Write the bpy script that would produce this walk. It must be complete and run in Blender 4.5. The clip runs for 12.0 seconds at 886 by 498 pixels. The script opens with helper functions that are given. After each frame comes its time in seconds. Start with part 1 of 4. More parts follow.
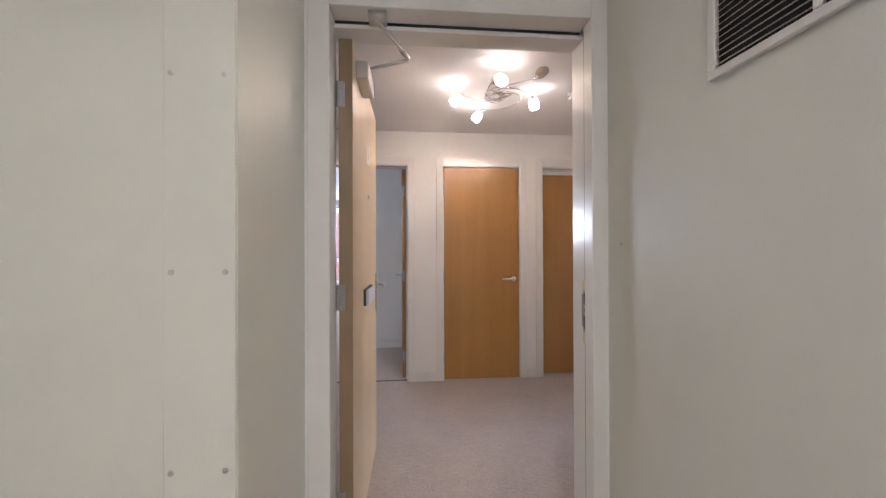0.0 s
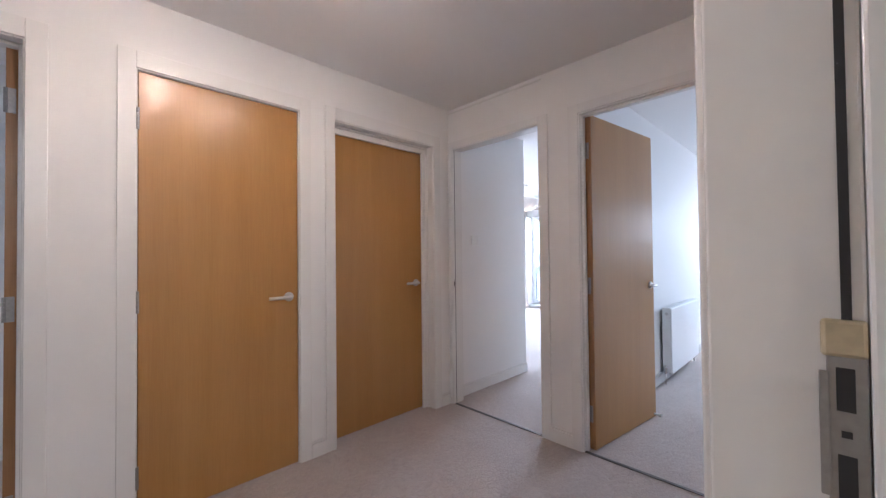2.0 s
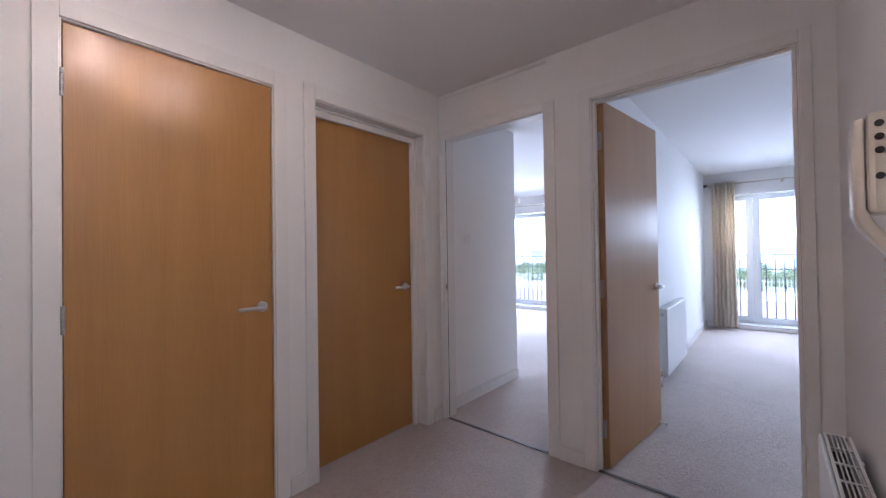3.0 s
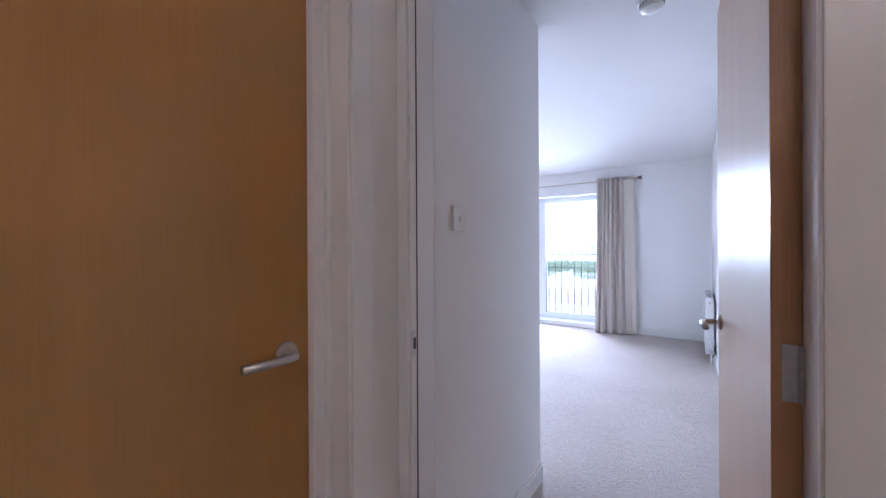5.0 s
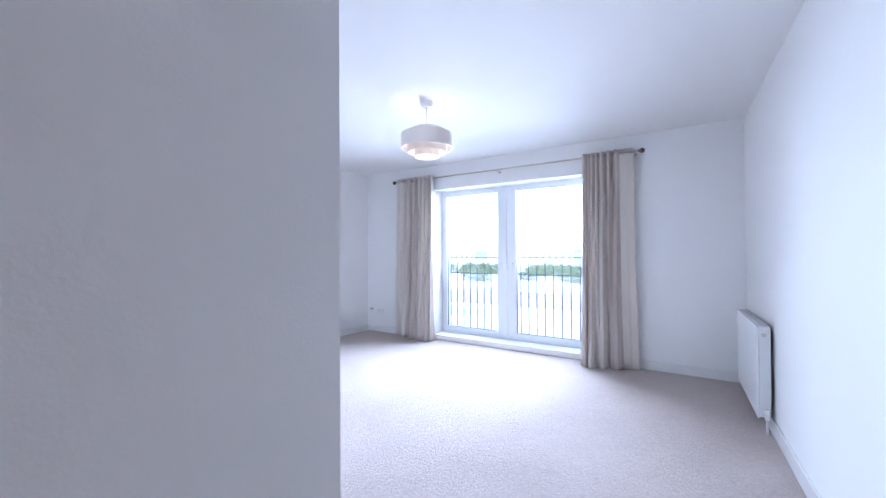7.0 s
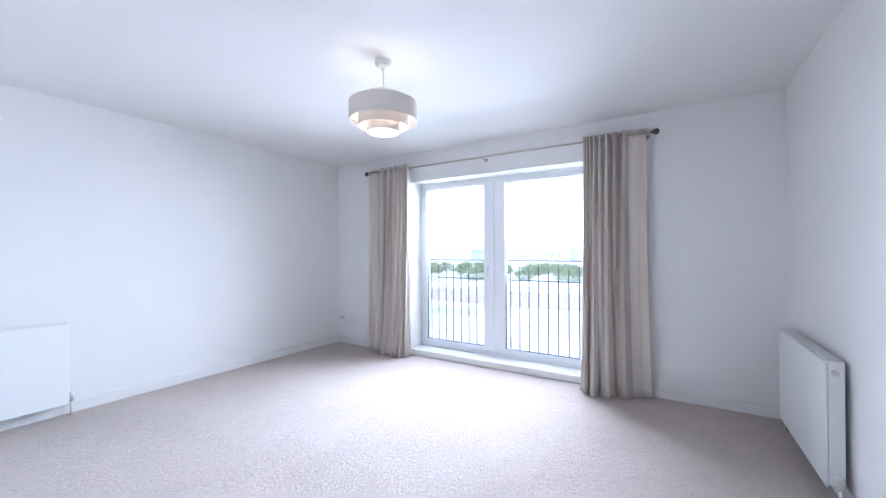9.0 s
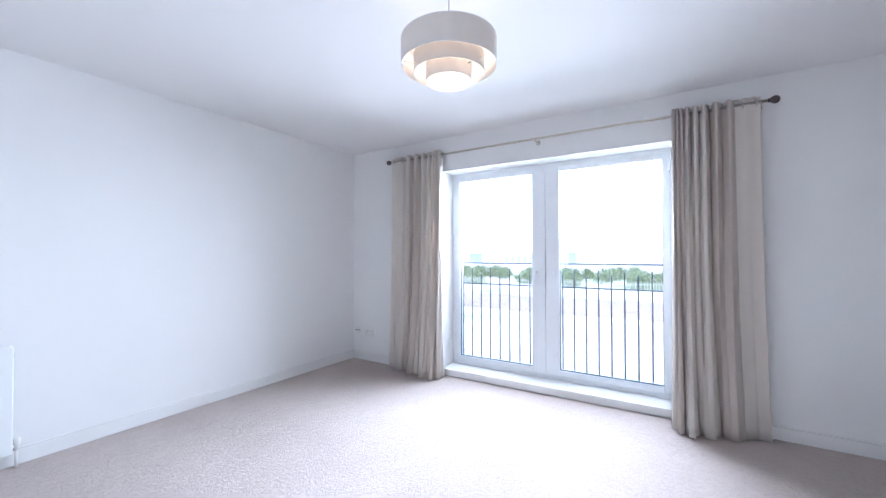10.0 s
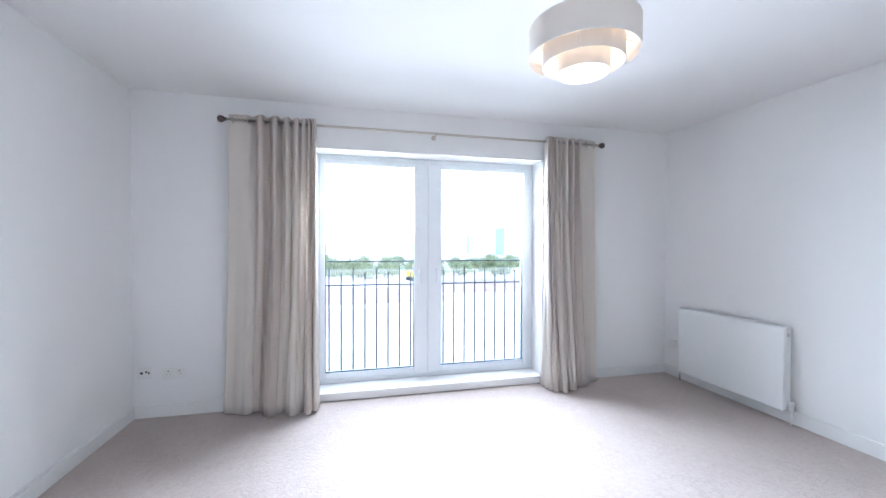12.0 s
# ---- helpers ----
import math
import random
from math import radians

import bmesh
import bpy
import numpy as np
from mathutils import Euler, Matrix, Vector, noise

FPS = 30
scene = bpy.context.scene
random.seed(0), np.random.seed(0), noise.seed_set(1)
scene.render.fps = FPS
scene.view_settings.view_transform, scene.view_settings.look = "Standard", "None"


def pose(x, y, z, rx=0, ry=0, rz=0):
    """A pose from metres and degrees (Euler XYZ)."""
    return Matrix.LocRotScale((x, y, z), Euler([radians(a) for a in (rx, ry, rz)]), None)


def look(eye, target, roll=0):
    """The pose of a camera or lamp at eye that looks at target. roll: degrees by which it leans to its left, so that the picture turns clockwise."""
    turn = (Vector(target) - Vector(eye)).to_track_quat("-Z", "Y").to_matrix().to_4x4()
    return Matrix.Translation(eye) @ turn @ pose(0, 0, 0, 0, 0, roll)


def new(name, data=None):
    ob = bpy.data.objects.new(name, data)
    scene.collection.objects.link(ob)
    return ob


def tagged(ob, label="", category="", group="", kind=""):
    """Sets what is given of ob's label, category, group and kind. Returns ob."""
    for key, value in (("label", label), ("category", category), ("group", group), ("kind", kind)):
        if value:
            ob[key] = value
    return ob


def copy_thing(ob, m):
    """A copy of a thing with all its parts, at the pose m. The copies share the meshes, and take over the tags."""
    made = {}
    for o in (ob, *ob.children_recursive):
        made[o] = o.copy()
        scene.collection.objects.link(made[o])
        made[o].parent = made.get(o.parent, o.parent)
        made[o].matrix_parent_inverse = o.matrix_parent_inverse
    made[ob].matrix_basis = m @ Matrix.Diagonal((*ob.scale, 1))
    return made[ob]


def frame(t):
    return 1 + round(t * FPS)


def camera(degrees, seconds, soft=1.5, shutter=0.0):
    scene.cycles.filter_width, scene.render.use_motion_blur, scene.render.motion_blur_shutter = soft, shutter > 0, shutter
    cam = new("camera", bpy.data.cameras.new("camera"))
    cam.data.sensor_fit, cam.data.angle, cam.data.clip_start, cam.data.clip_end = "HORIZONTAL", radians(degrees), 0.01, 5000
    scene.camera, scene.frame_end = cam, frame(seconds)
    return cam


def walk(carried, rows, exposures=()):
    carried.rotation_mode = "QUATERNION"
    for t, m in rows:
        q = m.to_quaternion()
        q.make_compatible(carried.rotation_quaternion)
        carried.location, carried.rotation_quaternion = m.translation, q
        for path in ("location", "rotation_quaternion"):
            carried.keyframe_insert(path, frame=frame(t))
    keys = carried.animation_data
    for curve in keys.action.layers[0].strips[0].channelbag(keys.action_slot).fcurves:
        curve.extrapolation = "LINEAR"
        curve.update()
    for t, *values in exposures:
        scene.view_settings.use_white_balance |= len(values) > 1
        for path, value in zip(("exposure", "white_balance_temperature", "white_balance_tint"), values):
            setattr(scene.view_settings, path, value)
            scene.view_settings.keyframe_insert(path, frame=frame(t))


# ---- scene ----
cam = camera(98.7, 12.0, soft=1.4)
PATH = [
    (0, (-0.339, -3.635, 1.243), (-0.158, -1.643, 1.252), -0.2),
    (0.5, (-0.236, -3.148, 1.232), (0.133, -1.183, 1.249), -0.2),
    (1, (-0.224, -2.727, 1.207), (0.55, -0.883, 1.233), -0.2),
    (1.5, (-0.226, -2.425, 1.2), (0.945, -0.804, 1.233), -0.4),
    (2, (-0.219, -2.179, 1.196), (1.183, -0.754, 1.229), -0.6),
    (2.5, (-0.216, -2.014, 1.205), (1.271, -0.676, 1.237), -0.8),
    (2.7, (-0.204, -1.964, 1.21), (1.295, -0.64, 1.238), -0.9),
    (4.3, (0.637, -1.099, 1.217), (2.229, 0.111, 1.224), -0.6),
    (4.5, (0.788, -0.966, 1.22), (2.395, 0.225, 1.226), -0.9),
    (4.9, (1.128, -0.751, 1.213), (2.763, 0.402, 1.218), -0.5),
    (5, (1.207, -0.696, 1.221), (2.849, 0.445, 1.218), -0.3),
    (5.5, (1.62, -0.517, 1.2), (3.286, 0.59, 1.206), -0.5),
    (6, (2.057, -0.371, 1.2), (3.737, 0.715, 1.201), -0.4),
    (6.5, (2.481, -0.318, 1.192), (4.165, 0.761, 1.197), -0.2),
    (7, (2.844, -0.296, 1.185), (4.529, 0.781, 1.203), -0.3),
    (8.8, (3.46, -0.168, 1.214), (5.157, 0.89, 1.23), -0.1),
    (9, (3.546, -0.104, 1.22), (5.241, 0.958, 1.231), -0.2),
    (9.5, (3.78, 0.172, 1.199), (5.472, 1.238, 1.224), -0.2),
    (10, (3.918, 0.597, 1.201), (5.618, 1.649, 1.231), -0.1),
    (10.5, (3.987, 1.078, 1.182), (5.733, 2.053, 1.218), -0.1),
    (11, (4.057, 1.505, 1.225), (5.917, 2.24, 1.232), -0.3),
    (11.5, (4.068, 1.921, 1.266), (6.054, 2.153, 1.248), -0.3),
    (12, (3.989, 2.296, 1.282), (5.936, 1.836, 1.252), 0.2),
]
EXPOSURE = [(0, 2.95, 5700, 13), (1.5, 3.2, 5400, 13), (2.1, 3.1, 5250, 13), (2.7, 2.7, 5150, 16), (4.5, 2.75, 5100, 18), (5.5, 2.75, 5000, 17), (7.0, 2.65, 5050, 15), (9.0, 2.45, 5400, 13), (10.5, 2.45, 5450, 12), (12, 2.55, 5550, 10)]
walk(cam, [(t, look(eye, target, roll)) for t, eye, target, roll in PATH], EXPOSURE)

# ---- world, sun, large lights ----
world = bpy.data.worlds.new("overcast_sky")
scene.world = world
world.use_nodes = True
wn, wl = world.node_tree.nodes, world.node_tree.links
sky = wn.new("ShaderNodeTexSky")
sky.sky_type = "NISHITA"
sky.sun_disc = False
sky.sun_elevation, sky.sun_rotation = radians(48), radians(270)
sky.air_density, sky.dust_density = 1.0, 1.0
wl.new(sky.outputs[0], wn["Background"].inputs[0])
wn["Background"].inputs[1].default_value = 0.15

sun_data = bpy.data.lights.new("sun", "SUN")
sun_data.energy, sun_data.angle, sun_data.color = 1.5, radians(14), (1.0, 0.92, 0.82)
sun = new("sun", sun_data)
sun.matrix_world = look((-30, -8, 40), (0, 0, 0))


def sky_lamp(at, target, w, h, watts):
    """Stands in for the bright sky in front of the windows."""
    data = bpy.data.lights.new("sky_light", "AREA")
    data.shape, data.size, data.size_y, data.energy, data.color = "RECTANGLE", w, h, watts, (0.90, 0.945, 1.0)
    lamp = new("sky_light", data)
    data.spread = radians(122)
    lamp.matrix_world = look(at, target)


# the upper parts of the glazed openings, where only sky is seen
for y0, y1, watts in ((0.66, 1.55, 12.5), (1.72, 2.57, 12.5), (-2.48, -1.71, 9.5), (-1.60, -1.27, 4.2)):
    sky_lamp((7.60, (y0 + y1) / 2, 1.69), (4.3, (y0 + y1) / 2, 0.0), y1 - y0, 0.72, watts)
sky_lamp((-2.365, 5.36, 1.85), (-2.365, 0, 1.85), 1.1, 0.6, 10)

# ---- materials ----
def nodes_of(mat):
    return mat.node_tree.nodes, mat.node_tree.links, mat.node_tree.nodes["Principled BSDF"]


def plain(name, color, rough=0.5, metal=0.0, var=0.06, scale=6.0, bump=0.0, bump_scale=120.0, emit=None, emit_strength=0.0):
    """A surface with slow blotches and a fine relief."""
    mat = bpy.data.materials.new(name)
    mat.use_nodes = True
    n, l, b = nodes_of(mat)
    b.inputs["Roughness"].default_value, b.inputs["Metallic"].default_value = rough, metal
    co = n.new("ShaderNodeTexCoord")
    big = n.new("ShaderNodeTexNoise")
    big.inputs["Scale"].default_value, big.inputs["Detail"].default_value = scale, 5
    l.new(co.outputs["Object"], big.inputs["Vector"])
    ramp = n.new("ShaderNodeMix")
    ramp.data_type = "RGBA"
    ramp.inputs[6].default_value = (*[c * (1 - var) for c in color], 1)
    ramp.inputs[7].default_value = (*[min(1, c * (1 + var)) for c in color], 1)
    l.new(big.outputs[0], ramp.inputs[0])
    l.new(ramp.outputs[2], b.inputs["Base Color"])
    if bump:
        fine = n.new("ShaderNodeTexNoise")
        fine.inputs["Scale"].default_value, fine.inputs["Detail"].default_value = bump_scale, 4
        l.new(co.outputs["Object"], fine.inputs["Vector"])
        bm_ = n.new("ShaderNodeBump")
        bm_.inputs["Strength"].default_value, bm_.inputs["Distance"].default_value = bump, 0.004
        l.new(fine.outputs[0], bm_.inputs["Height"])
        l.new(bm_.outputs[0], b.inputs["Normal"])
    if emit:
        b.inputs["Emission Color"].default_value, b.inputs["Emission Strength"].default_value = (*emit, 1), emit_strength
    return mat


def wood(name, dark, light, rough=0.32):
    """Satin veneer with upright grain."""
    mat = bpy.data.materials.new(name)
    mat.use_nodes = True
    n, l, b = nodes_of(mat)
    co, mp = n.new("ShaderNodeTexCoord"), n.new("ShaderNodeMapping")
    mp.inputs["Scale"].default_value = (9, 9, 0.35)
    l.new(co.outputs["Object"], mp.inputs[0])
    a = n.new("ShaderNodeTexNoise")
    a.inputs["Scale"].default_value, a.inputs["Detail"].default_value, a.inputs["Distortion"].default_value = 1.0, 6, 0.6
    l.new(mp.outputs[0], a.inputs["Vector"])
    mp2 = n.new("ShaderNodeMapping")
    mp2.inputs["Scale"].default_value = (260, 260, 7)
    l.new(co.outputs["Object"], mp2.inputs[0])
    f = n.new("ShaderNodeTexNoise")
    f.inputs["Scale"].default_value, f.inputs["Detail"].default_value = 1.0, 3
    l.new(mp2.outputs[0], f.inputs["Vector"])
    mth = n.new("ShaderNodeMath")
    mth.operation = "MULTIPLY_ADD"
    mth.inputs[1].default_value = 0.45
    l.new(f.outputs[0], mth.inputs[0])
    m2 = n.new("ShaderNodeMath")
    m2.operation = "MULTIPLY"
    m2.inputs[1].default_value = 0.6
    l.new(a.outputs[0], m2.inputs[0])
    l.new(m2.outputs[0], mth.inputs[2])
    r = n.new("ShaderNodeValToRGB")
    r.color_ramp.elements[0].position, r.color_ramp.elements[0].color = 0.3, (*dark, 1)
    r.color_ramp.elements[1].position, r.color_ramp.elements[1].color = 0.75, (*light, 1)
    l.new(mth.outputs[0], r.inputs[0])
    l.new(r.outputs[0], b.inputs["Base Color"])
    b.inputs["Roughness"].default_value = rough
    b.inputs["Coat Weight"].default_value, b.inputs["Coat Roughness"].default_value = 0.3, 0.26
    bp = n.new("ShaderNodeBump")
    bp.inputs["Strength"].default_value, bp.inputs["Distance"].default_value = 0.08, 0.001
    l.new(f.outputs[0], bp.inputs["Height"])
    l.new(bp.outputs[0], b.inputs["Normal"])
    return mat


def carpet_mat():
    mat = bpy.data.materials.new("carpet")
    mat.use_nodes = True
    n, l, b = nodes_of(mat)
    co = n.new("ShaderNodeTexCoord")
    out = []
    for s, d, dist in ((1.6, 4, 0.5), (21, 8, 2.4), (240, 3, 0.0)):
        t = n.new("ShaderNodeTexNoise")
        t.inputs["Scale"].default_value, t.inputs["Detail"].default_value, t.inputs["Distortion"].default_value = s, d, dist
        l.new(co.outputs["Object"], t.inputs["Vector"])
        out.append(t.outputs[0])
    r1 = n.new("ShaderNodeValToRGB")
    r1.color_ramp.elements[0].position, r1.color_ramp.elements[0].color = 0.36, (0.37, 0.305, 0.265, 1)
    r1.color_ramp.elements[1].position, r1.color_ramp.elements[1].color = 0.62, (0.51, 0.43, 0.385, 1)
    mx = n.new("ShaderNodeMix")
    mx.inputs[0].default_value = 0.38
    l.new(out[1], mx.inputs[2])
    l.new(out[2], mx.inputs[3])
    mx2 = n.new("ShaderNodeMix")
    mx2.inputs[0].default_value = 0.3
    l.new(mx.outputs[0], mx2.inputs[2])
    l.new(out[0], mx2.inputs[3])
    l.new(mx2.outputs[0], r1.inputs[0])
    l.new(r1.outputs[0], b.inputs["Base Color"])
    b.inputs["Roughness"].default_value = 0.95
    b.inputs["Sheen Weight"].default_value = 0.25
    bp = n.new("ShaderNodeBump")
    bp.inputs["Strength"].default_value, bp.inputs["Distance"].default_value = 0.7, 0.017
    l.new(mx.outputs[0], bp.inputs["Height"])
    l.new(bp.outputs[0], b.inputs["Normal"])
    return mat


def curtain_mat(name, base, stripe, see=0.25):
    """Heavy cloth with upright satin bands, woven, a little light comes through."""
    mat = bpy.data.materials.new(name)
    mat.use_nodes = True
    n, l, b = nodes_of(mat)
    uv, sep = n.new("ShaderNodeUVMap"), n.new("ShaderNodeSeparateXYZ")
    l.new(uv.outputs[0], sep.inputs[0])
    w = n.new("ShaderNodeMath")
    w.operation = "PINGPONG"
    w.inputs[1].default_value = 0.42
    l.new(sep.outputs[0], w.inputs[0])
    r = n.new("ShaderNodeValToRGB")
    r.color_ramp.interpolation = "LINEAR"
    r.color_ramp.elements[0].position, r.color_ramp.elements[0].color = 0.26, (*base, 1)
    r.color_ramp.elements[1].position, r.color_ramp.elements[1].color = 0.275, (*stripe, 1)
    l.new(w.outputs[0], r.inputs[0])
    mp = n.new("ShaderNodeMapping")
    mp.inputs["Scale"].default_value = (30, 700, 1)
    l.new(uv.outputs[0], mp.inputs[0])
    t = n.new("ShaderNodeTexNoise")
    t.inputs["Scale"].default_value, t.inputs["Detail"].default_value = 1.0, 3
    l.new(mp.outputs[0], t.inputs["Vector"])
    hs = n.new("ShaderNodeMix")
    hs.data_type, hs.blend_type = "RGBA", "MULTIPLY"
    hs.inputs[0].default_value = 0.12
    l.new(r.outputs[0], hs.inputs[6])
    l.new(t.outputs[0], hs.inputs[7])
    l.new(hs.outputs[2], b.inputs["Base Color"])
    b.inputs["Roughness"].default_value = 0.55
    b.inputs["Sheen Weight"].default_value = 0.3
    tr = n.new("ShaderNodeBsdfTranslucent")
    l.new(hs.outputs[2], tr.inputs[0])
    ms = n.new("ShaderNodeMixShader")
    ms.inputs[0].default_value = see
    l.new(b.outputs[0], ms.inputs[1])
    l.new(tr.outputs[0], ms.inputs[2])
    l.new(ms.outputs[0], n["Material Output"].inputs[0])
    return mat


def glass_mat():
    mat = bpy.data.materials.new("window_glass")
    mat.use_nodes = True
    n, l, b = nodes_of(mat)
    tp, gl, fr, ms = (n.new("ShaderNodeBsdfTransparent"), n.new("ShaderNodeBsdfGlossy"), n.new("ShaderNodeFresnel"), n.new("ShaderNodeMixShader"))
    tp.inputs[0].default_value = (0.95, 0.98, 0.97, 1)
    gl.inputs["Roughness"].default_value = 0.02
    fr.inputs[0].default_value = 1.45
    l.new(fr.outputs[0], ms.inputs[0])
    l.new(tp.outputs[0], ms.inputs[1])
    l.new(gl.outputs[0], ms.inputs[2])
    l.new(ms.outputs[0], n["Material Output"].inputs[0])
    return mat


def shade_mat(name, color, see):
    mat = plain(name, color, 0.7, var=0.03, scale=20, bump=0.1, bump_scale=600)
    n, l, b = nodes_of(mat)
    tr, ms = n.new("ShaderNodeBsdfTranslucent"), n.new("ShaderNodeMixShader")
    tr.inputs[0].default_value = (*color, 1)
    ms.inputs[0].default_value = see
    l.new(b.outputs[0], ms.inputs[1])
    l.new(tr.outputs[0], ms.inputs[2])
    l.new(ms.outputs[0], n["Material Output"].inputs[0])
    return mat


def brick_mat():
    mat = bpy.data.materials.new("red_brick")
    mat.use_nodes = True
    n, l, b = nodes_of(mat)
    co, mp = n.new("ShaderNodeTexCoord"), n.new("ShaderNodeMapping")
    mp.inputs["Rotation"].default_value = (radians(90), 0, 0)
    l.new(co.outputs["Object"], mp.inputs[0])
    t = n.new("ShaderNodeTexBrick")
    t.inputs["Color1"].default_value, t.inputs["Color2"].default_value = (0.36, 0.09, 0.06, 1), (0.28, 0.07, 0.05, 1)
    t.inputs["Mortar"].default_value = (0.4, 0.33, 0.29, 1)
    t.inputs["Scale"].default_value, t.inputs["Mortar Size"].default_value = 1.0, 0.01
    t.inputs["Brick Width"].default_value, t.inputs["Row Height"].default_value = 0.225, 0.075
    l.new(mp.outputs[0], t.inputs["Vector"])
    l.new(t.outputs[0], b.inputs["Base Color"])
    b.inputs["Roughness"].default_value = 0.9
    return mat


def ground_mat():
    mat = bpy.data.materials.new("bare_ground")
    mat.use_nodes = True
    n, l, b = nodes_of(mat)
    co = n.new("ShaderNodeTexCoord")
    t = n.new("ShaderNodeTexNoise")
    t.inputs["Scale"].default_value, t.inputs["Detail"].default_value = 0.06, 8
    l.new(co.outputs["Object"], t.inputs["Vector"])
    r = n.new("ShaderNodeValToRGB")
    e = r.color_ramp.elements
    e[0].position, e[0].color = 0.34, (0.33, 0.27, 0.25, 1)
    e[1].position, e[1].color = 0.52, (0.50, 0.46, 0.41, 1)
    g = e.new(0.7)
    g.color = (0.16, 0.22, 0.09, 1)
    l.new(t.outputs[0], r.inputs[0])
    l.new(r.outputs[0], b.inputs["Base Color"])
    b.inputs["Roughness"].default_value = 0.95
    return mat


WALL = plain("white_emulsion", (0.80, 0.79, 0.775), 0.75, var=0.015, scale=1.3, bump=0.06, bump_scale=260)
CEIL = plain("ceiling_white", (0.80, 0.79, 0.78), 0.85, var=0.015, scale=1.0, bump=0.08, bump_scale=200)
LANDING = plain("landing_paint", (0.72, 0.725, 0.665), 0.45, var=0.03, scale=1.6, bump=0.1, bump_scale=90)
GLOSS = plain("white_gloss", (0.80, 0.79, 0.77), 0.22, var=0.02, scale=5, bump=0.04, bump_scale=60)
UPVC = plain("white_upvc", (0.80, 0.82, 0.84), 0.25, var=0.015, scale=4)
RADWHITE = plain("radiator_enamel", (0.80, 0.81, 0.80), 0.3, var=0.015, scale=4)
PLASTIC = plain("white_plastic", (0.76, 0.75, 0.72), 0.35, var=0.02, scale=20)
CREAM = plain("aged_plastic", (0.70, 0.655, 0.58), 0.4, var=0.05, scale=25)
DARK = plain("dark_slot", (0.03, 0.03, 0.032), 0.6)
STEEL = plain("brushed_steel", (0.62, 0.61, 0.60), 0.28, metal=1.0, var=0.06, scale=60)
CHROME = plain("chrome", (0.78, 0.76, 0.74), 0.1, metal=1.0)
BRASS = plain("worn_brass", (0.60, 0.52, 0.36), 0.35, metal=0.9, var=0.2, scale=60)
NICKEL = plain("satin_pole", (0.55, 0.50, 0.43), 0.3, metal=0.8)
FINIAL = plain("dark_finial", (0.09, 0.065, 0.06), 0.3, var=0.2, scale=60)
IRON = plain("black_railing", (0.035, 0.035, 0.04), 0.45)
CARPET = carpet_mat()
OAK = wood("honey_veneer", (0.375, 0.187, 0.048), (0.455, 0.242, 0.070))
OAK_PALE = wood("pale_veneer", (0.51, 0.355, 0.20), (0.63, 0.465, 0.285), 0.4)
EDGE_DULL = wood("worn_door_edge", (0.24, 0.165, 0.085), (0.34, 0.24, 0.13), 0.5)
LIPPING = wood("lipping", (0.28, 0.14, 0.05), (0.42, 0.22, 0.09), 0.45)
CLOTH = curtain_mat("striped_curtain", (0.86, 0.80, 0.73), (0.77, 0.69, 0.62), 0.42)
CREAMCLOTH = curtain_mat("cream_curtain", (0.78, 0.69, 0.55), (0.72, 0.63, 0.50), 0.3)
VOILE = curtain_mat("pale_curtain", (0.82, 0.83, 0.80), (0.79, 0.80, 0.77), 0.5)
GLASS = glass_mat()
SHADE = shade_mat("lampshade_fabric", (0.78, 0.72, 0.66), 0.10)
LIT = plain("lit_glass_shade", (0.9, 0.85, 0.78), 0.3, emit=(1.0, 0.80, 0.64), emit_strength=4)
UNLIT = plain("unlit_glass_shade", (0.62, 0.5, 0.42), 0.25)
BULB = plain("lit_bulb", (0.9, 0.85, 0.8), 0.3, emit=(1.0, 0.80, 0.58), emit_strength=8)
HALLBULB = plain("lit_hall_bulb", (0.9, 0.85, 0.8), 0.3, emit=(1.0, 0.72, 0.50), emit_strength=100)
PANELGLOW = plain("added_lamp_glow", (0.9, 0.9, 0.85), 0.4, emit=(1.0, 0.89, 0.78), emit_strength=13.5)
BRICK = brick_mat()
GROUND = ground_mat()
# Foliage greyed and paled: distance haze is put into the leaf colour.
LEAF_HAZED = shade_mat("leaves", (0.24, 0.27, 0.15), 0.45)
BARK = plain("bark", (0.14, 0.1, 0.075), 0.9, var=0.3, scale=8)
FARGLASS = plain("far_window_glass", (0.22, 0.25, 0.3), 0.2)
# Grey walls paled towards blue, with the haze of distance in the colour.
CLAD = plain("hazed_cladding", (0.42, 0.45, 0.5), 0.6, var=0.08, scale=0.4)
CONCRETE = plain("render_outside", (0.5, 0.47, 0.43), 0.9, var=0.08, scale=2)
STRIP = plain("dull_strip", (0.13, 0.12, 0.11), 0.65, metal=0.1)
HINGE = plain("hinge_steel", (0.36, 0.35, 0.34), 0.4, metal=0.85, var=0.2, scale=80)
SHADEGREY = plain("shaded_convector", (0.05, 0.05, 0.05), 0.7)
GALV = plain("galvanised_steel", (0.48, 0.47, 0.45), 0.6, metal=0.3, var=0.1, scale=0.7)
DIGGER = plain("yellow_machine_paint", (0.70, 0.45, 0.05), 0.45, var=0.12, scale=2)
BLUESIGN = plain("name_plate", (0.58, 0.58, 0.64), 0.3)


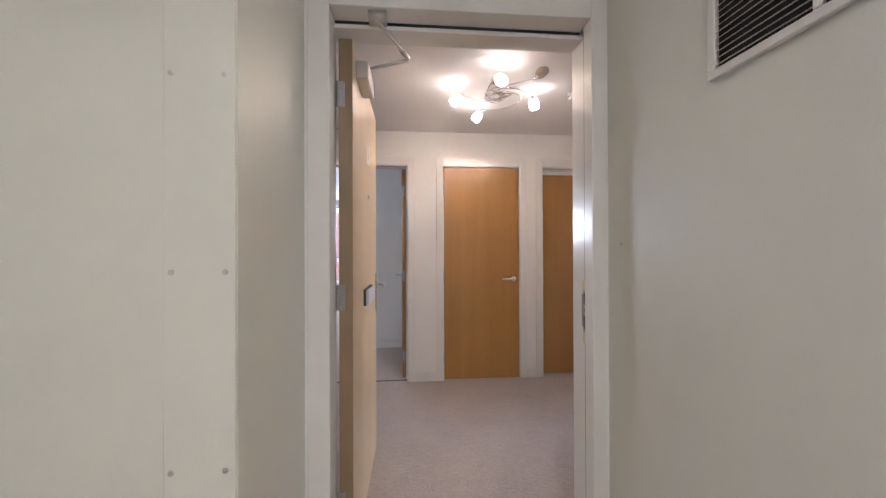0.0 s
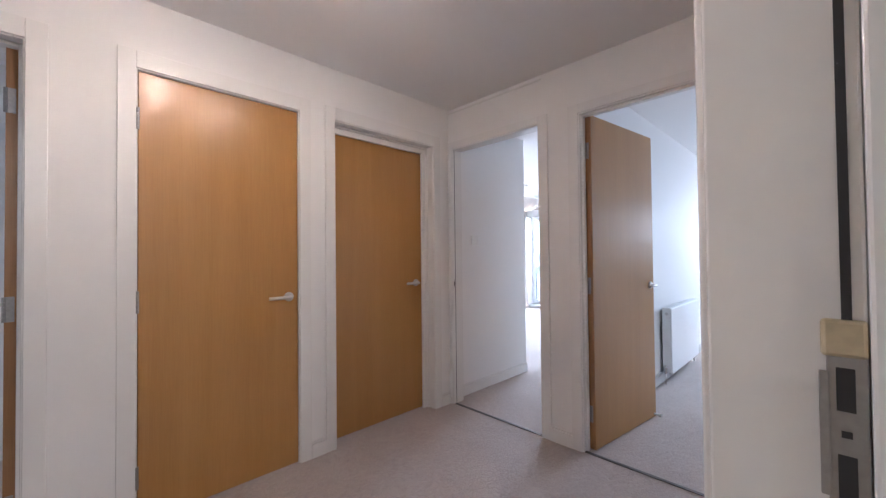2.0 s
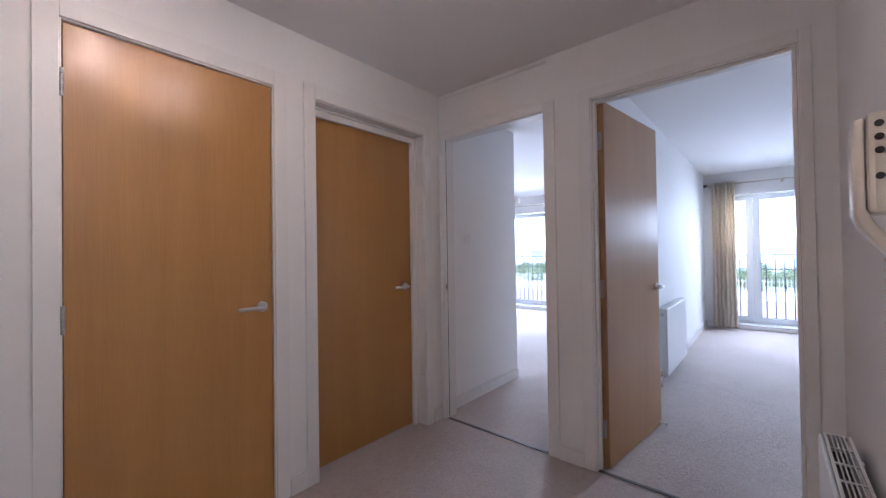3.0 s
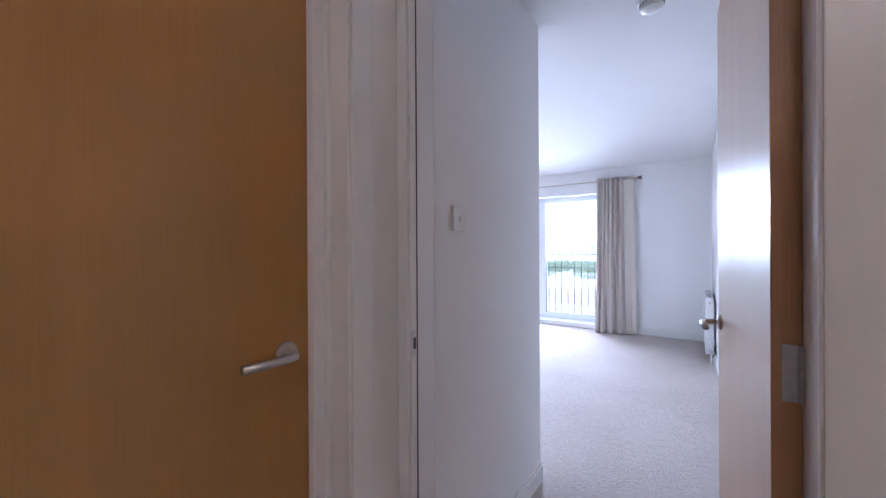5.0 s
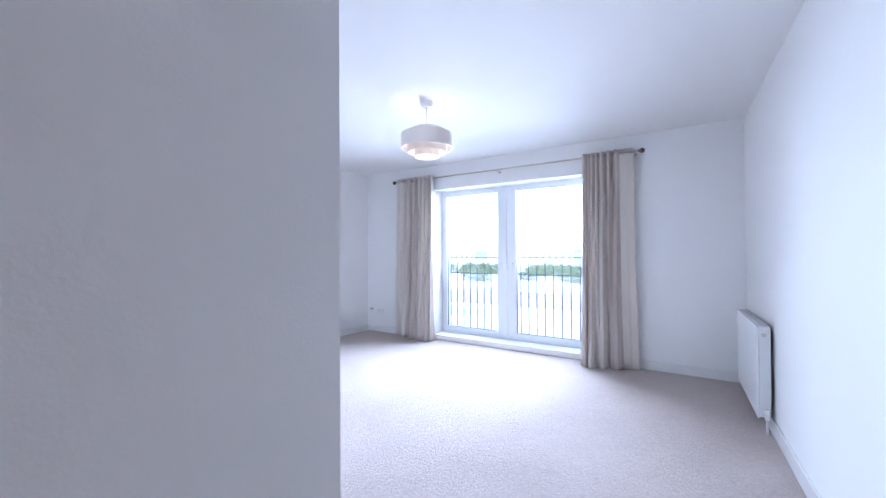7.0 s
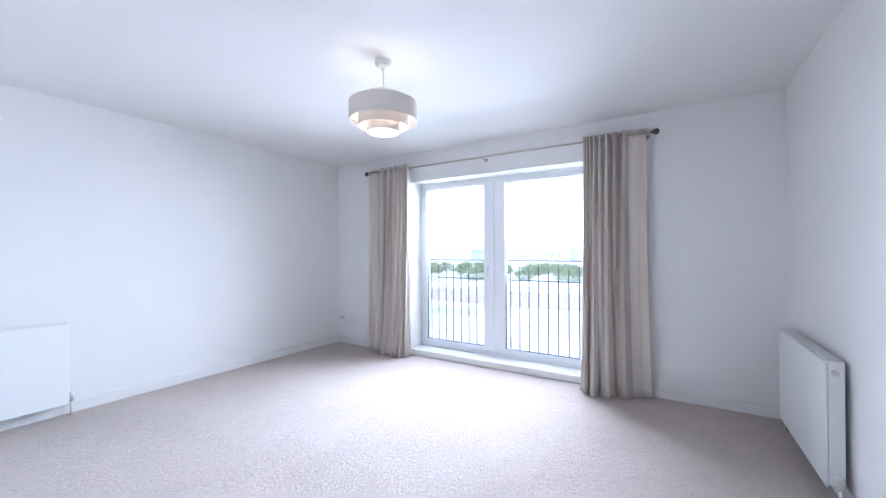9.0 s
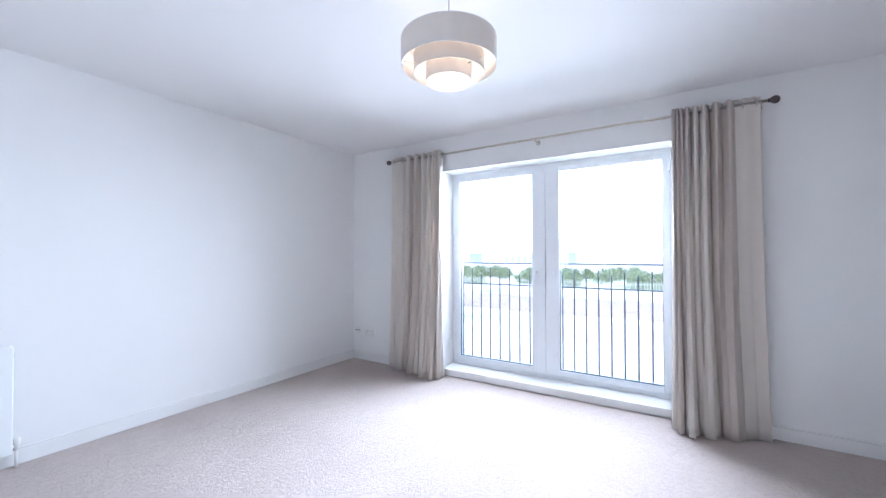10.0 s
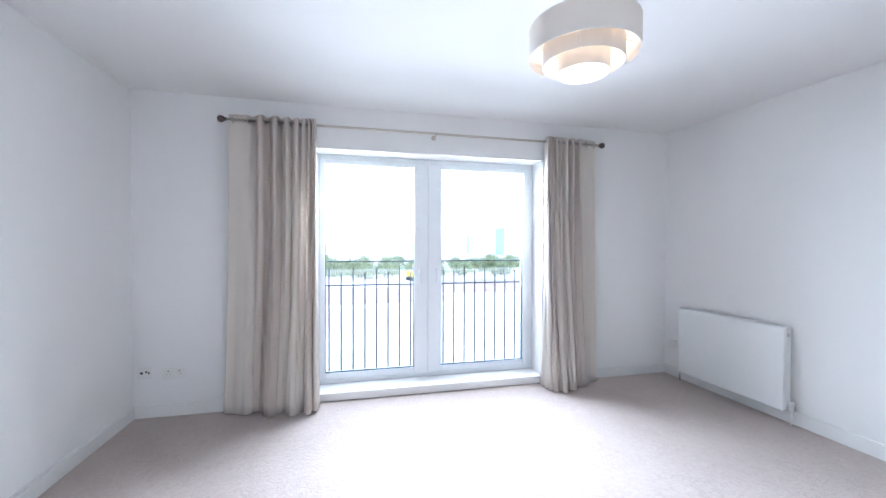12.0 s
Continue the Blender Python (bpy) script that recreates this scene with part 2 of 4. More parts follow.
# ---- mesh helpers ----
def finish(name, bm, mat, parent=None, smooth=False, bevel=0.0, seg=2):
    me = bpy.data.meshes.new(name)
    bmesh.ops.recalc_face_normals(bm, faces=bm.faces)
    bm.to_mesh(me)
    bm.free()
    if smooth:
        for p in me.polygons:
            p.use_smooth = True
    for m in (mat if isinstance(mat, (list, tuple)) else [mat]):
        me.materials.append(m)
    ob = new(name, me)
    if bevel:
        mod = ob.modifiers.new("edge", "BEVEL")
        mod.width, mod.segments, mod.limit_method, mod.angle_limit = bevel, seg, "ANGLE", radians(40)
    if parent:
        ob.parent = parent
    return ob


def add_box(bm, x0, x1, y0, y1, z0, z1, mi=0):
    x0, x1, y0, y1, z0, z1 = min(x0, x1), max(x0, x1), min(y0, y1), max(y0, y1), min(z0, z1), max(z0, z1)
    v = [bm.verts.new(p) for p in ((x0, y0, z0), (x1, y0, z0), (x1, y1, z0), (x0, y1, z0), (x0, y0, z1), (x1, y0, z1), (x1, y1, z1), (x0, y1, z1))]
    for q in ((0, 3, 2, 1), (4, 5, 6, 7), (0, 1, 5, 4), (1, 2, 6, 5), (2, 3, 7, 6), (3, 0, 4, 7)):
        bm.faces.new([v[i] for i in q]).material_index = mi


def box(name, x0, x1, y0, y1, z0, z1, mat, parent=None, bevel=0.0):
    bm = bmesh.new()
    add_box(bm, x0, x1, y0, y1, z0, z1)
    return finish(name, bm, mat, parent, bevel=bevel)


def boxes(name, rows, mat, parent=None, bevel=0.0):
    bm = bmesh.new()
    for r in rows:
        add_box(bm, *r)
    return finish(name, bm, mat, parent, bevel=bevel)


def add_lathe(bm, profile, center=(0, 0, 0), turn=None, n=28, caps=True, mi=0):
    """A body turned about its z axis from (radius, z) pairs."""
    turn = turn or Matrix.Identity(3)
    rings = []
    for r, z in profile:
        rings.append([bm.verts.new(Vector(center) + turn @ Vector((r * math.cos(2 * math.pi * i / n), r * math.sin(2 * math.pi * i / n), z))) for i in range(n)])
    for a, b in zip(rings, rings[1:]):
        for i in range(n):
            bm.faces.new((a[i], a[(i + 1) % n], b[(i + 1) % n], b[i])).material_index = mi
    if caps:
        bm.faces.new(rings[0][::-1]).material_index = mi
        bm.faces.new(rings[-1]).material_index = mi


def lathe(name, profile, center, mat, parent=None, turn=None, n=28, caps=True):
    bm = bmesh.new()
    add_lathe(bm, profile, center, turn, n, caps)
    ob = finish(name, bm, mat, parent, smooth=True)
    mod = ob.modifiers.new("split", "EDGE_SPLIT")
    mod.split_angle = radians(38)
    return ob


def add_tube(bm, pts, r, n=10):
    pts = [Vector(p) for p in pts]
    rings = []
    ref = None
    for i, p in enumerate(pts):
        d = (pts[min(i + 1, len(pts) - 1)] - pts[max(i - 1, 0)]).normalized()
        if ref is None:
            ref = d.orthogonal().normalized()
        ref = (ref - d * ref.dot(d)).normalized()
        s = d.cross(ref)
        rings.append([bm.verts.new(p + (ref * math.cos(2 * math.pi * k / n) + s * math.sin(2 * math.pi * k / n)) * r) for k in range(n)])
    for a, b in zip(rings, rings[1:]):
        for k in range(n):
            bm.faces.new((a[k], a[(k + 1) % n], b[(k + 1) % n], b[k]))
    bm.faces.new(rings[0][::-1])
    bm.faces.new(rings[-1])


def tube(name, pts, r, mat, parent=None, n=10):
    bm = bmesh.new()
    add_tube(bm, pts, r, n)
    return finish(name, bm, mat, parent, smooth=True)


def aim(axis):
    """The turn that lays the z axis along axis."""
    return Vector(axis).to_track_quat("Z", "Y").to_matrix()


def wall(name, axis, f0, f1, a0, a1, z1, holes, mat, label, z0=0.0):
    """A wall along x or y between its two faces f0 and f1, with holes (a0, a1, z0, z1) through it."""
    ac = sorted({a0, a1, *[h[0] for h in holes], *[h[1] for h in holes]})
    zc = sorted({z0, z1, *[h[2] for h in holes], *[h[3] for h in holes]})
    ac, zc = [a for a in ac if a0 <= a <= a1], [z for z in zc if z0 <= z <= z1]

    def solid(i, j):
        if not (0 <= i < len(ac) - 1 and 0 <= j < len(zc) - 1):
            return False
        ca, cz = (ac[i] + ac[i + 1]) / 2, (zc[j] + zc[j + 1]) / 2
        return not any(h[0] < ca < h[1] and h[2] < cz < h[3] for h in holes)
    bm = bmesh.new()
    cache = {}

    def v(a, f, z):
        k = (a, f, z)
        if k not in cache:
            cache[k] = bm.verts.new((a, f, z) if axis == "x" else (f, a, z))
        return cache[k]
    for i in range(len(ac) - 1):
        for j in range(len(zc) - 1):
            if not solid(i, j):
                continue
            p, q, r, s = ac[i], ac[i + 1], zc[j], zc[j + 1]
            for f in (f0, f1):
                bm.faces.new((v(p, f, r), v(q, f, r), v(q, f, s), v(p, f, s)))
            if not solid(i - 1, j):
                bm.faces.new((v(p, f0, r), v(p, f1, r), v(p, f1, s), v(p, f0, s)))
            if not solid(i + 1, j):
                bm.faces.new((v(q, f0, r), v(q, f1, r), v(q, f1, s), v(q, f0, s)))
            if not solid(i, j - 1):
                bm.faces.new((v(p, f0, r), v(q, f0, r), v(q, f1, r), v(p, f1, r)))
            if not solid(i, j + 1):
                bm.faces.new((v(p, f0, s), v(q, f0, s), v(q, f1, s), v(p, f1, s)))
    return tagged(finish(name, bm, mat), label, "wall", kind="structure")


# ---- the large structure ----
H = 2.38          # ceiling height
DH = 2.05         # clear height of the inner doors
WX = 7.175        # inner face of the window wall
LN = 3.85         # living room's long blank wall
E2 = 2.0          # hall face of the wall with two doorways

tagged(box("floor", -4.2, WX + 0.3, -3.8, 5.4, -0.25, 0.0, CARPET), "beige grey fitted carpet with brushed pile", "carpet", kind="structure")
tagged(box("floor_landing", -3.2, 2.0, -6.2, -3.8, -0.25, 0.0, CARPET), "dull carpet of the common landing", "floor", kind="structure")
tagged(box("ceiling", -4.2, WX + 0.35, -6.2, 5.5, H, H + 0.2, CEIL), "smooth white painted ceiling", "ceiling", kind="structure")

LIN = 0.028
wall("wall_hall_north", "x", 0.0, 0.14, -4.1, E2, H,
     [(-1.19 - LIN, -0.35 + LIN, 0, DH + LIN), (0 - LIN, 0.739 + LIN, 0, DH + LIN), (0.978 - LIN, 1.816 + LIN, 0, DH + LIN)], WALL, "white hall wall with three doorways")
wall("wall_hall_east", "y", E2, 2.1, -3.7, 0.14, H,
     [(-1.955 - LIN, -1.12 + LIN, 0, DH + LIN), (-0.832 - LIN, -0.042 + LIN, 0, DH + LIN)], WALL, "white hall wall with two open doorways")
wall("wall_hall_south", "x", -2.27, -2.07, -1.45, E2, H, [(-0.69, 0.40, 0, 2.195)], WALL, "white wall with the front door")
wall("wall_hall_west", "y", -1.45, -1.35, -2.07, 0.0, H, [], WALL, "plain white hall wall")
wall("wall_living_entry", "x", 0.03, 0.14, 2.1, 3.04, H, [], WALL, "plain white wall beside the living room entry")
wall("wall_living_west", "y", 3.04, 3.14, 0.03, LN, H, [], WALL, "plain white living room wall")
wall("wall_living_north", "x", LN, LN + 0.12, 3.04, WX, H, [], WALL, "plain white living room wall")
LW = (0.605, 2.62, 0.0, 2.04)
BW = (-2.53, -1.22, 0.0, 2.04)
wall("wall_windows", "y", WX, WX + 0.33, -3.7, LN + 0.12, H, [LW, BW], WALL, "white outer wall with glazed balcony doors")
# partition between living room and bedroom, a little out of square
bm = bmesh.new()
foot = [(2.1, -0.86), (WX, -0.745), (WX, -1.06), (2.1, -1.06)]
lo, hi = [bm.verts.new((x, y, 0)) for x, y in foot], [bm.verts.new((x, y, H)) for x, y in foot]
bm.faces.new(lo)
bm.faces.new(hi)
for i in range(4):
    bm.faces.new((lo[i], lo[(i + 1) % 4], hi[(i + 1) % 4], hi[i]))
tagged(finish("wall_partition", bm, WALL), "white wall between living room and bedroom", "wall", kind="structure")
wall("wall_bedroom_south", "x", -3.7, -3.6, 2.1, WX, H, [], WALL, "plain white bedroom wall")
# second bedroom
SW = (-2.95, -1.78, 0.52, 2.2)
wall("wall_rear_north", "x", 5.05, 5.35, -4.1, -0.85, H, [SW], WALL, "white wall with a window")
wall("wall_rear_west", "y", -4.1, -4.0, 0.14, 5.05, H, [], WALL, "plain white wall")
wall("wall_rear_block", "y", -0.85, -0.75, 1.31, 5.05, H, [], WALL, "white side of a boxed-in cupboard")
wall("wall_rear_block_front", "x", 1.31, 1.41, -0.75, -0.15, H, [], WALL, "white front of a boxed-in cupboard")
wall("wall_rear_east", "y", -0.25, -0.15, 0.14, 1.31, H, [], WALL, "plain white wall")
# landing
LX, RX, LY = -0.70, 0.408, -2.79
wall("wall_landing_right", "y", RX, RX + 0.15, -6.1, -2.27, H, [], LANDING, "pale green-white landing wall")
wall("wall_landing_front", "x", LY, LY + 0.12, -3.1, LX, H, [], LANDING, "pale landing wall with a screwed panel")
wall("wall_landing_return", "y", LX - 0.12, LX, LY + 0.12, -2.27, H, [], LANDING, "pale return wall beside the front door")
wall("wall_landing_left", "y", -3.2, -3.1, -6.1, LY, H, [], LANDING, "pale landing wall")
wall("wall_landing_back", "x", -6.2, -6.1, -3.2, RX + 0.15, H, [], LANDING, "pale landing wall")


def skirting(name, rows, mat=GLOSS):
    """Boards of one room: (axis, face, direction into the room, from, to)."""
    bm = bmesh.new()
    t, h = 0.015, 0.095
    for axis, f, d, a0, a1 in rows:
        for (q0, q1, z0, z1) in ((0, t, 0, h - 0.012), (0, t * 0.55, h - 0.012, h)):
            lo_, hi_ = f + d * q0, f + d * q1
            if axis == "x":
                add_box(bm, a0, a1, lo_, hi_, z0, z1)
            else:
                add_box(bm, lo_, hi_, a0, a1, z0, z1)
    return tagged(finish(name, bm, mat, bevel=0.003), "white gloss painted skirting board", "baseboard", kind="structure")


skirting("baseboard", [("x", 0.0, -1, -0.28, -0.072), ("x", 0.0, -1, 0.812, 0.905), ("x", 0.0, -1, 1.89, 1.984), ("y", E2, -1, -1.05, -0.905),
                       ("x", -2.07, 1, 0.46, 1.98), ("y", -1.35, 1, -2.05, -0.02)])
skirting("baseboard_living", [("x", 0.03, -1, 2.105, 3.14), ("y", 3.14, 1, 0.03, LN - 0.016), ("x", LN, -1, 3.14, WX), ("y", WX, -1, 2.63, LN - 0.016), ("y", WX, -1, -0.73, 0.6)])
bm = bmesh.new()
c = [(2.9, -0.842), (WX, -0.745), (WX, -0.730), (2.9, -0.827)]
lo, hi = [bm.verts.new((x, y, 0)) for x, y in c], [bm.verts.new((x, y, 0.095)) for x, y in c]
bm.faces.new(lo)
bm.faces.new(hi)
for i in range(4):
    bm.faces.new((lo[i], lo[(i + 1) % 4], hi[(i + 1) % 4], hi[i]))
tagged(finish("baseboard_partition", bm, GLOSS, bevel=0.003), "white gloss painted skirting board", "baseboard", kind="structure")
skirting("baseboard_bedroom", [("x", -1.06, -1, 2.95, WX - 0.016), ("y", WX, -1, -1.2, -1.06), ("y", WX, -1, -3.6, -2.55), ("x", -3.6, 1, 2.1, WX)])
skirting("baseboard_rear", [("x", 1.31, -1, -0.865, -0.27), ("y", -0.85, -1, 1.31, 5.03), ("x", 5.05, -1, -4.0, -0.87)])


def casing(name, axis, f0, f1, a0, a1, h, wl_, wr_, top=0.085, stop=None, sides=(True, True)):
    """Lining of a doorway with architraves on both faces of the wall. wl_, wr_: architrave widths."""
    bm = bmesh.new()

    def put(a_0, a_1, q0, q1, z0, z1):
        if axis == "x":
            add_box(bm, a_0, a_1, q0, q1, z0, z1)
        else:
            add_box(bm, q0, q1, a_0, a_1, z0, z1)
    e = 0.002
    put(a0 - LIN, a0, f0 - e, f1 + e, 0, h + LIN)
    put(a1, a1 + LIN, f0 - e, f1 + e, 0, h + LIN)
    put(a0, a1, f0 - e, f1 + e, h, h + LIN)
    for k, (f, d) in enumerate(((f0, -1), (f1, 1))):
        if not sides[k]:
            continue
        for q, w0 in ((0.012, 0.006),):
            i, o = f + d * 0.001, f + d * q
            put(a0 - wl_, a0 - w0, i, o, 0, h + top)
            put(a1 + w0, a1 + wr_, i, o, 0, h + top)
            put(a0 - w0, a1 + w0, i, o, h + w0, h + top)
    if stop:
        s0, s1 = stop
        put(a0, a0 + 0.014, s0, s1, 0, h)
        put(a1 - 0.014, a1, s0, s1, 0, h)
        put(a0 + 0.014, a1 - 0.014, s0, s1, h - 0.014, h)
    return tagged(finish(name, bm, GLOSS, bevel=0.0025), "white gloss door lining with flat architrave", "door frame", kind="structure")


casing("door_frame_1", "x", 0.0, 0.14, -1.19, -0.35, DH, 0.07, 0.07, stop=(0.05, 0.09))
casing("door_frame_2", "x", 0.0, 0.14, 0.0, 0.739, DH, 0.072, 0.072, stop=(0.055, 0.09))
casing("door_frame_3", "x", 0.0, 0.14, 0.978, 1.816, DH, 0.072, 0.072, stop=(0.058, 0.095))
tagged(boxes("door_stop_bead", [(1.772, 1.803, 0.07, 0.095, 0.0, DH - 0.014), (0.99, 1.772, 0.07, 0.095, DH - 0.05, DH - 0.014)], GLOSS, None, 0.002), "white gloss stop bead of a door frame", "trim", kind="structure")
casing("door_frame_4", "y", E2, 2.1, -0.832, -0.042, DH, 0.075, 0.04, top=0.06)
casing("door_frame_5", "y", E2, 2.1, -1.955, -1.12, DH, 0.045, 0.07, top=0.06, stop=(2.02, 2.052), sides=(True, False))


def lever(parent, at, out, along, length=0.125, mat=STEEL):
    """A lever handle on a round rose: out of the door, then along it."""
    o, a, p = Vector(out), Vector(along), Vector(at)
    bm = bmesh.new()
    add_lathe(bm, [(0.004, 0.0), (0.026, 0.0), (0.026, 0.007), (0.022, 0.010), (0.004, 0.010)], p, aim(o), 24)
    pts = [p + o * 0.008, p + o * 0.035, p + o * 0.046 + a * 0.006, p + o * 0.052 + a * 0.02, p + o * 0.053 + a * 0.06, p + o * 0.052 + a * length]
    add_tube(bm, pts, 0.0095, 12)
    return finish("handle", bm, mat, parent, smooth=True)


def hinge(parent, at, leafdir, z):
    """A steel butt hinge: a leaf plate, a knuckle in rings and screws."""
    p, d = Vector(at), Vector(leafdir)
    bm = bmesh.new()
    for k in range(5):
        add_lathe(bm, [(0.0065, 0.0), (0.0065, 0.0185)], (p.x, p.y, z - 0.05 + 0.02 * k), None, 10)
    s = Vector((-d.y, d.x, 0))
    a, b = p, p + d * 0.028
    lo_ = [bm.verts.new((*(q + s * w).xy, zz)) for zz in (z - 0.05, z + 0.05) for q, w in ((a, -0.0015), (b, -0.0015), (b, 0.0015), (a, 0.0015))]
    for q in ((0, 1, 2, 3), (7, 6, 5, 4), (0, 1, 5, 4), (1, 2, 6, 5), (2, 3, 7, 6), (3, 0, 4, 7)):
        bm.faces.new([lo_[i] for i in q])
    for dz in (-0.03, 0.0, 0.03):
        c_ = p + d * (0.022 if dz else 0.012)
        add_lathe(bm, [(0.004, -0.0028), (0.004, 0.0028)], (c_.x, c_.y, z + dz), aim(s), 8)
    return finish("hinge", bm, HINGE, parent)


def leaf_door(name, x0, x1, y0, y1, h, mat, label, edge=LIPPING):
    """A flush veneered leaf with lipped edges; built closed, later turned about its hinge."""
    bm = bmesh.new()
    add_box(bm, x0, x1, y0, y1, 0.008, h, 0)
    for f in bm.faces:
        n_ = f.normal if f.normal.length else (f.normal_update() or f.normal)
        f.material_index = 0 if abs(n_.y) > 0.5 else 1
    ob = finish(name, bm, [mat, edge], bevel=0.0015)
    return tagged(ob, label, "door", kind="structure")


# store cupboard door, flush with the hall
d = leaf_door("door_1", 0.003, 0.736, 0.006, 0.05, DH - 0.004, OAK, "closed honey-coloured veneered cupboard door with steel lever")
lever(d, (0.683, 0.006, 0.968), (0, -1, 0), (-1, 0, 0))
for z in (0.22, 1.0, 1.83):
    hinge(d, (0.0, -0.003, 0), (0, 1, 0), z)
# bathroom door, set back
d = leaf_door("door_2", 0.982, 1.812, 0.096, 0.138, DH - 0.004, OAK, "closed honey-coloured veneered door set back in its frame")
lever(d, (1.715, 0.096, 0.985), (0, -1, 0), (-1, 0, 0))


def swing(ob, hx, hy, degrees):
    """Turns a leaf that was built closed about its upright hinge line."""
    m = Matrix.Translation((hx, hy, 0)) @ Matrix.Rotation(radians(degrees), 4, "Z")
    ob.matrix_world = m


# front door: built closed about its hinge, outer face towards -y
d = leaf_door("front_door", 0.0, 0.926, -0.054, 0.0, 2.078, OAK_PALE, "open pale veneered front door with closer and letter plate", EDGE_DULL)
swing(d, -0.610, -2.115, 89.3)
boxes("number_plate", [(0.50, 0.545, -0.058, -0.053, 1.70, 1.80)], STEEL, d, 0.001)
lathe("spyhole", [(0.002, 0), (0.013, 0), (0.011, 0.006), (0.003, 0.007)], (0.515, -0.054, 1.525), STEEL, d, aim((0, -1, 0)), 16)
boxes("letter_plate", [(0.318, 0.594, -0.079, -0.066, 0.985, 1.055)], BLUESIGN, d, 0.002)
boxes("letter_plate_back", [(0.314, 0.598, -0.067, -0.052, 0.981, 1.059)], DARK, d, 0.002)
boxes("handle_plate", [(0.875, 0.912, -0.064, -0.053, 0.87, 1.11)], STEEL, d, 0.003)
lever(d, (0.893, -0.06, 1.035), (0, -1, 0), (-1, 0, 0))
lever(d, (0.893, 0.0, 1.035), (0, 1, 0), (-1, 0, 0))
for z in (0.25, 1.06, 1.86):
    hinge(d, (0.0, 0.004, 0), (0.02, -1.0, 0), z)
boxes("closer_body", [(0.09, 0.31, -0.106, -0.052, 1.965, 2.04)], STEEL, d, 0.006)
bm = bmesh.new()
add_tube(bm, [(0.20, -0.085, 2.03), (0.20, -0.085, 2.052), (0.185, -0.12, 2.055), (0.115, -0.27, 2.058)], 0.008, 8)
add_tube(bm, [(0.115, -0.27, 2.068), (0.06, -0.245, 2.072)], 0.012, 8)
add_tube(bm, [(0.06, -0.245, 2.072), (-0.105, -0.165, 2.088)], 0.007, 8)
add_box(bm, -0.14, -0.08, -0.195, -0.13, 2.084, 2.109)
finish("closer_arm", bm, STEEL, d, smooth=True)

# front door frame with a dark seal in the rebate and a lock keep
bm = bmesh.new()
for r in ((-0.69, -0.614, -2.275, -2.176, 0, 2.195), (-0.69, -0.628, -2.176, -2.068, 0, 2.195), (0.345, 0.40, -2.275, -2.206, 0, 2.195), (0.359, 0.40, -2.206, -2.068, 0, 2.195),
          (-0.614, 0.345, -2.275, -2.176, 2.11, 2.195), (-0.628, 0.359, -2.176, -2.068, 2.085, 2.195)):
    add_box(bm, *r)
for r in ((0.40, 0.475, -2.07, -2.052, 0, 2.27), (-0.765, -0.69, -2.07, -2.052, 0, 2.27), (-0.69, 0.40, -2.07, -2.052, 2.195, 2.27)):
    add_box(bm, *r)
ff = tagged(finish("door_frame_entrance", bm, GLOSS, bevel=0.004), "thick white gloss front door frame", "door frame", kind="structure")
boxes("seal", [(0.3550, 0.361, -2.194, -2.186, 0.01, 2.11), (-0.612, 0.344, -2.1785, -2.1765, 2.1, 2.118)], DARK, ff)
boxes("lock_keep", [(0.3530, 0.3595, -2.204, -2.174, 0.90, 1.10), (0.3500, 0.3535, -2.176, -2.168, 0.94, 1.07)], HINGE, ff, 0.001)
boxes("keep_ends", [(0.3515, 0.36, -2.2055, -2.170, 1.085, 1.125), (0.3515, 0.36, -2.2055, -2.170, 0.875, 0.915)], BRASS, ff, 0.006)
boxes("keep_slots", [(0.3526, 0.36, -2.195, -2.181, 1.03, 1.075), (0.3526, 0.36, -2.195, -2.181, 0.93, 0.985), (0.3526, 0.36, -2.192, -2.184, 1.003, 1.01)], DARK, ff)

# living room door, open against the partition
d = leaf_door("door_3", 0.0, 0.77, -0.044, 0.0, DH - 0.004, OAK, "open veneered living room door with steel lever")
d.matrix_world = Matrix.Translation((2.103, -0.832, 0)) @ Matrix.Rotation(radians(4.5), 4, "Z") @ Matrix.Translation((0, 0.044, 0))
for s_, y_ in ((1, 0.0), (-1, -0.044)):
    if s_ > 0:
        lever(d, (0.71, y_, 0.965), (0, s_, 0), (-1, 0, 0))
for z in (0.22, 1.0, 1.83):
    hinge(d, (-0.004, -0.042, 0), (0, 1, 0), z)
# bedroom door, open against the partition
d = leaf_door("door_4", 0.0, 0.80, -0.044, 0.0, DH - 0.004, OAK, "open veneered bedroom door with steel lever")
d.matrix_world = Matrix.Translation((2.06, -1.124, 0)) @ Matrix.Rotation(radians(-7.0), 4, "Z")
lever(d, (0.745, -0.044, 0.965), (0, -1, 0), (-1, 0, 0))
for z in (0.22, 1.0, 1.83):
    hinge(d, (-0.004, -0.002, 0), (0, -1, 0), z)
lathe("door_stop", [(0.008, 0), (0.008, 0.03), (0.012, 0.032), (0.012, 0.045)], (0.77, -0.046, 0.03), PLASTIC, d, aim((0, -1, 0)), 12)
# second bedroom door, open inwards along its jamb
d = leaf_door("door_5", 0.0, 0.80, -0.044, 0.0, DH - 0.004, OAK, "open veneered door with steel lever")
d.matrix_world = Matrix.Translation((-0.356, 0.098, 0)) @ Matrix.Rotation(radians(91.5), 4, "Z") @ Matrix.Translation((0, 0.044, 0))
lever(d, (0.745, 0.0, 0.965), (0, 1, 0), (-1, 0, 0))
for z in (0.22, 1.0, 1.83):
    hinge(d, (-0.003, 0.0, 0), (0, -1, 0), z)

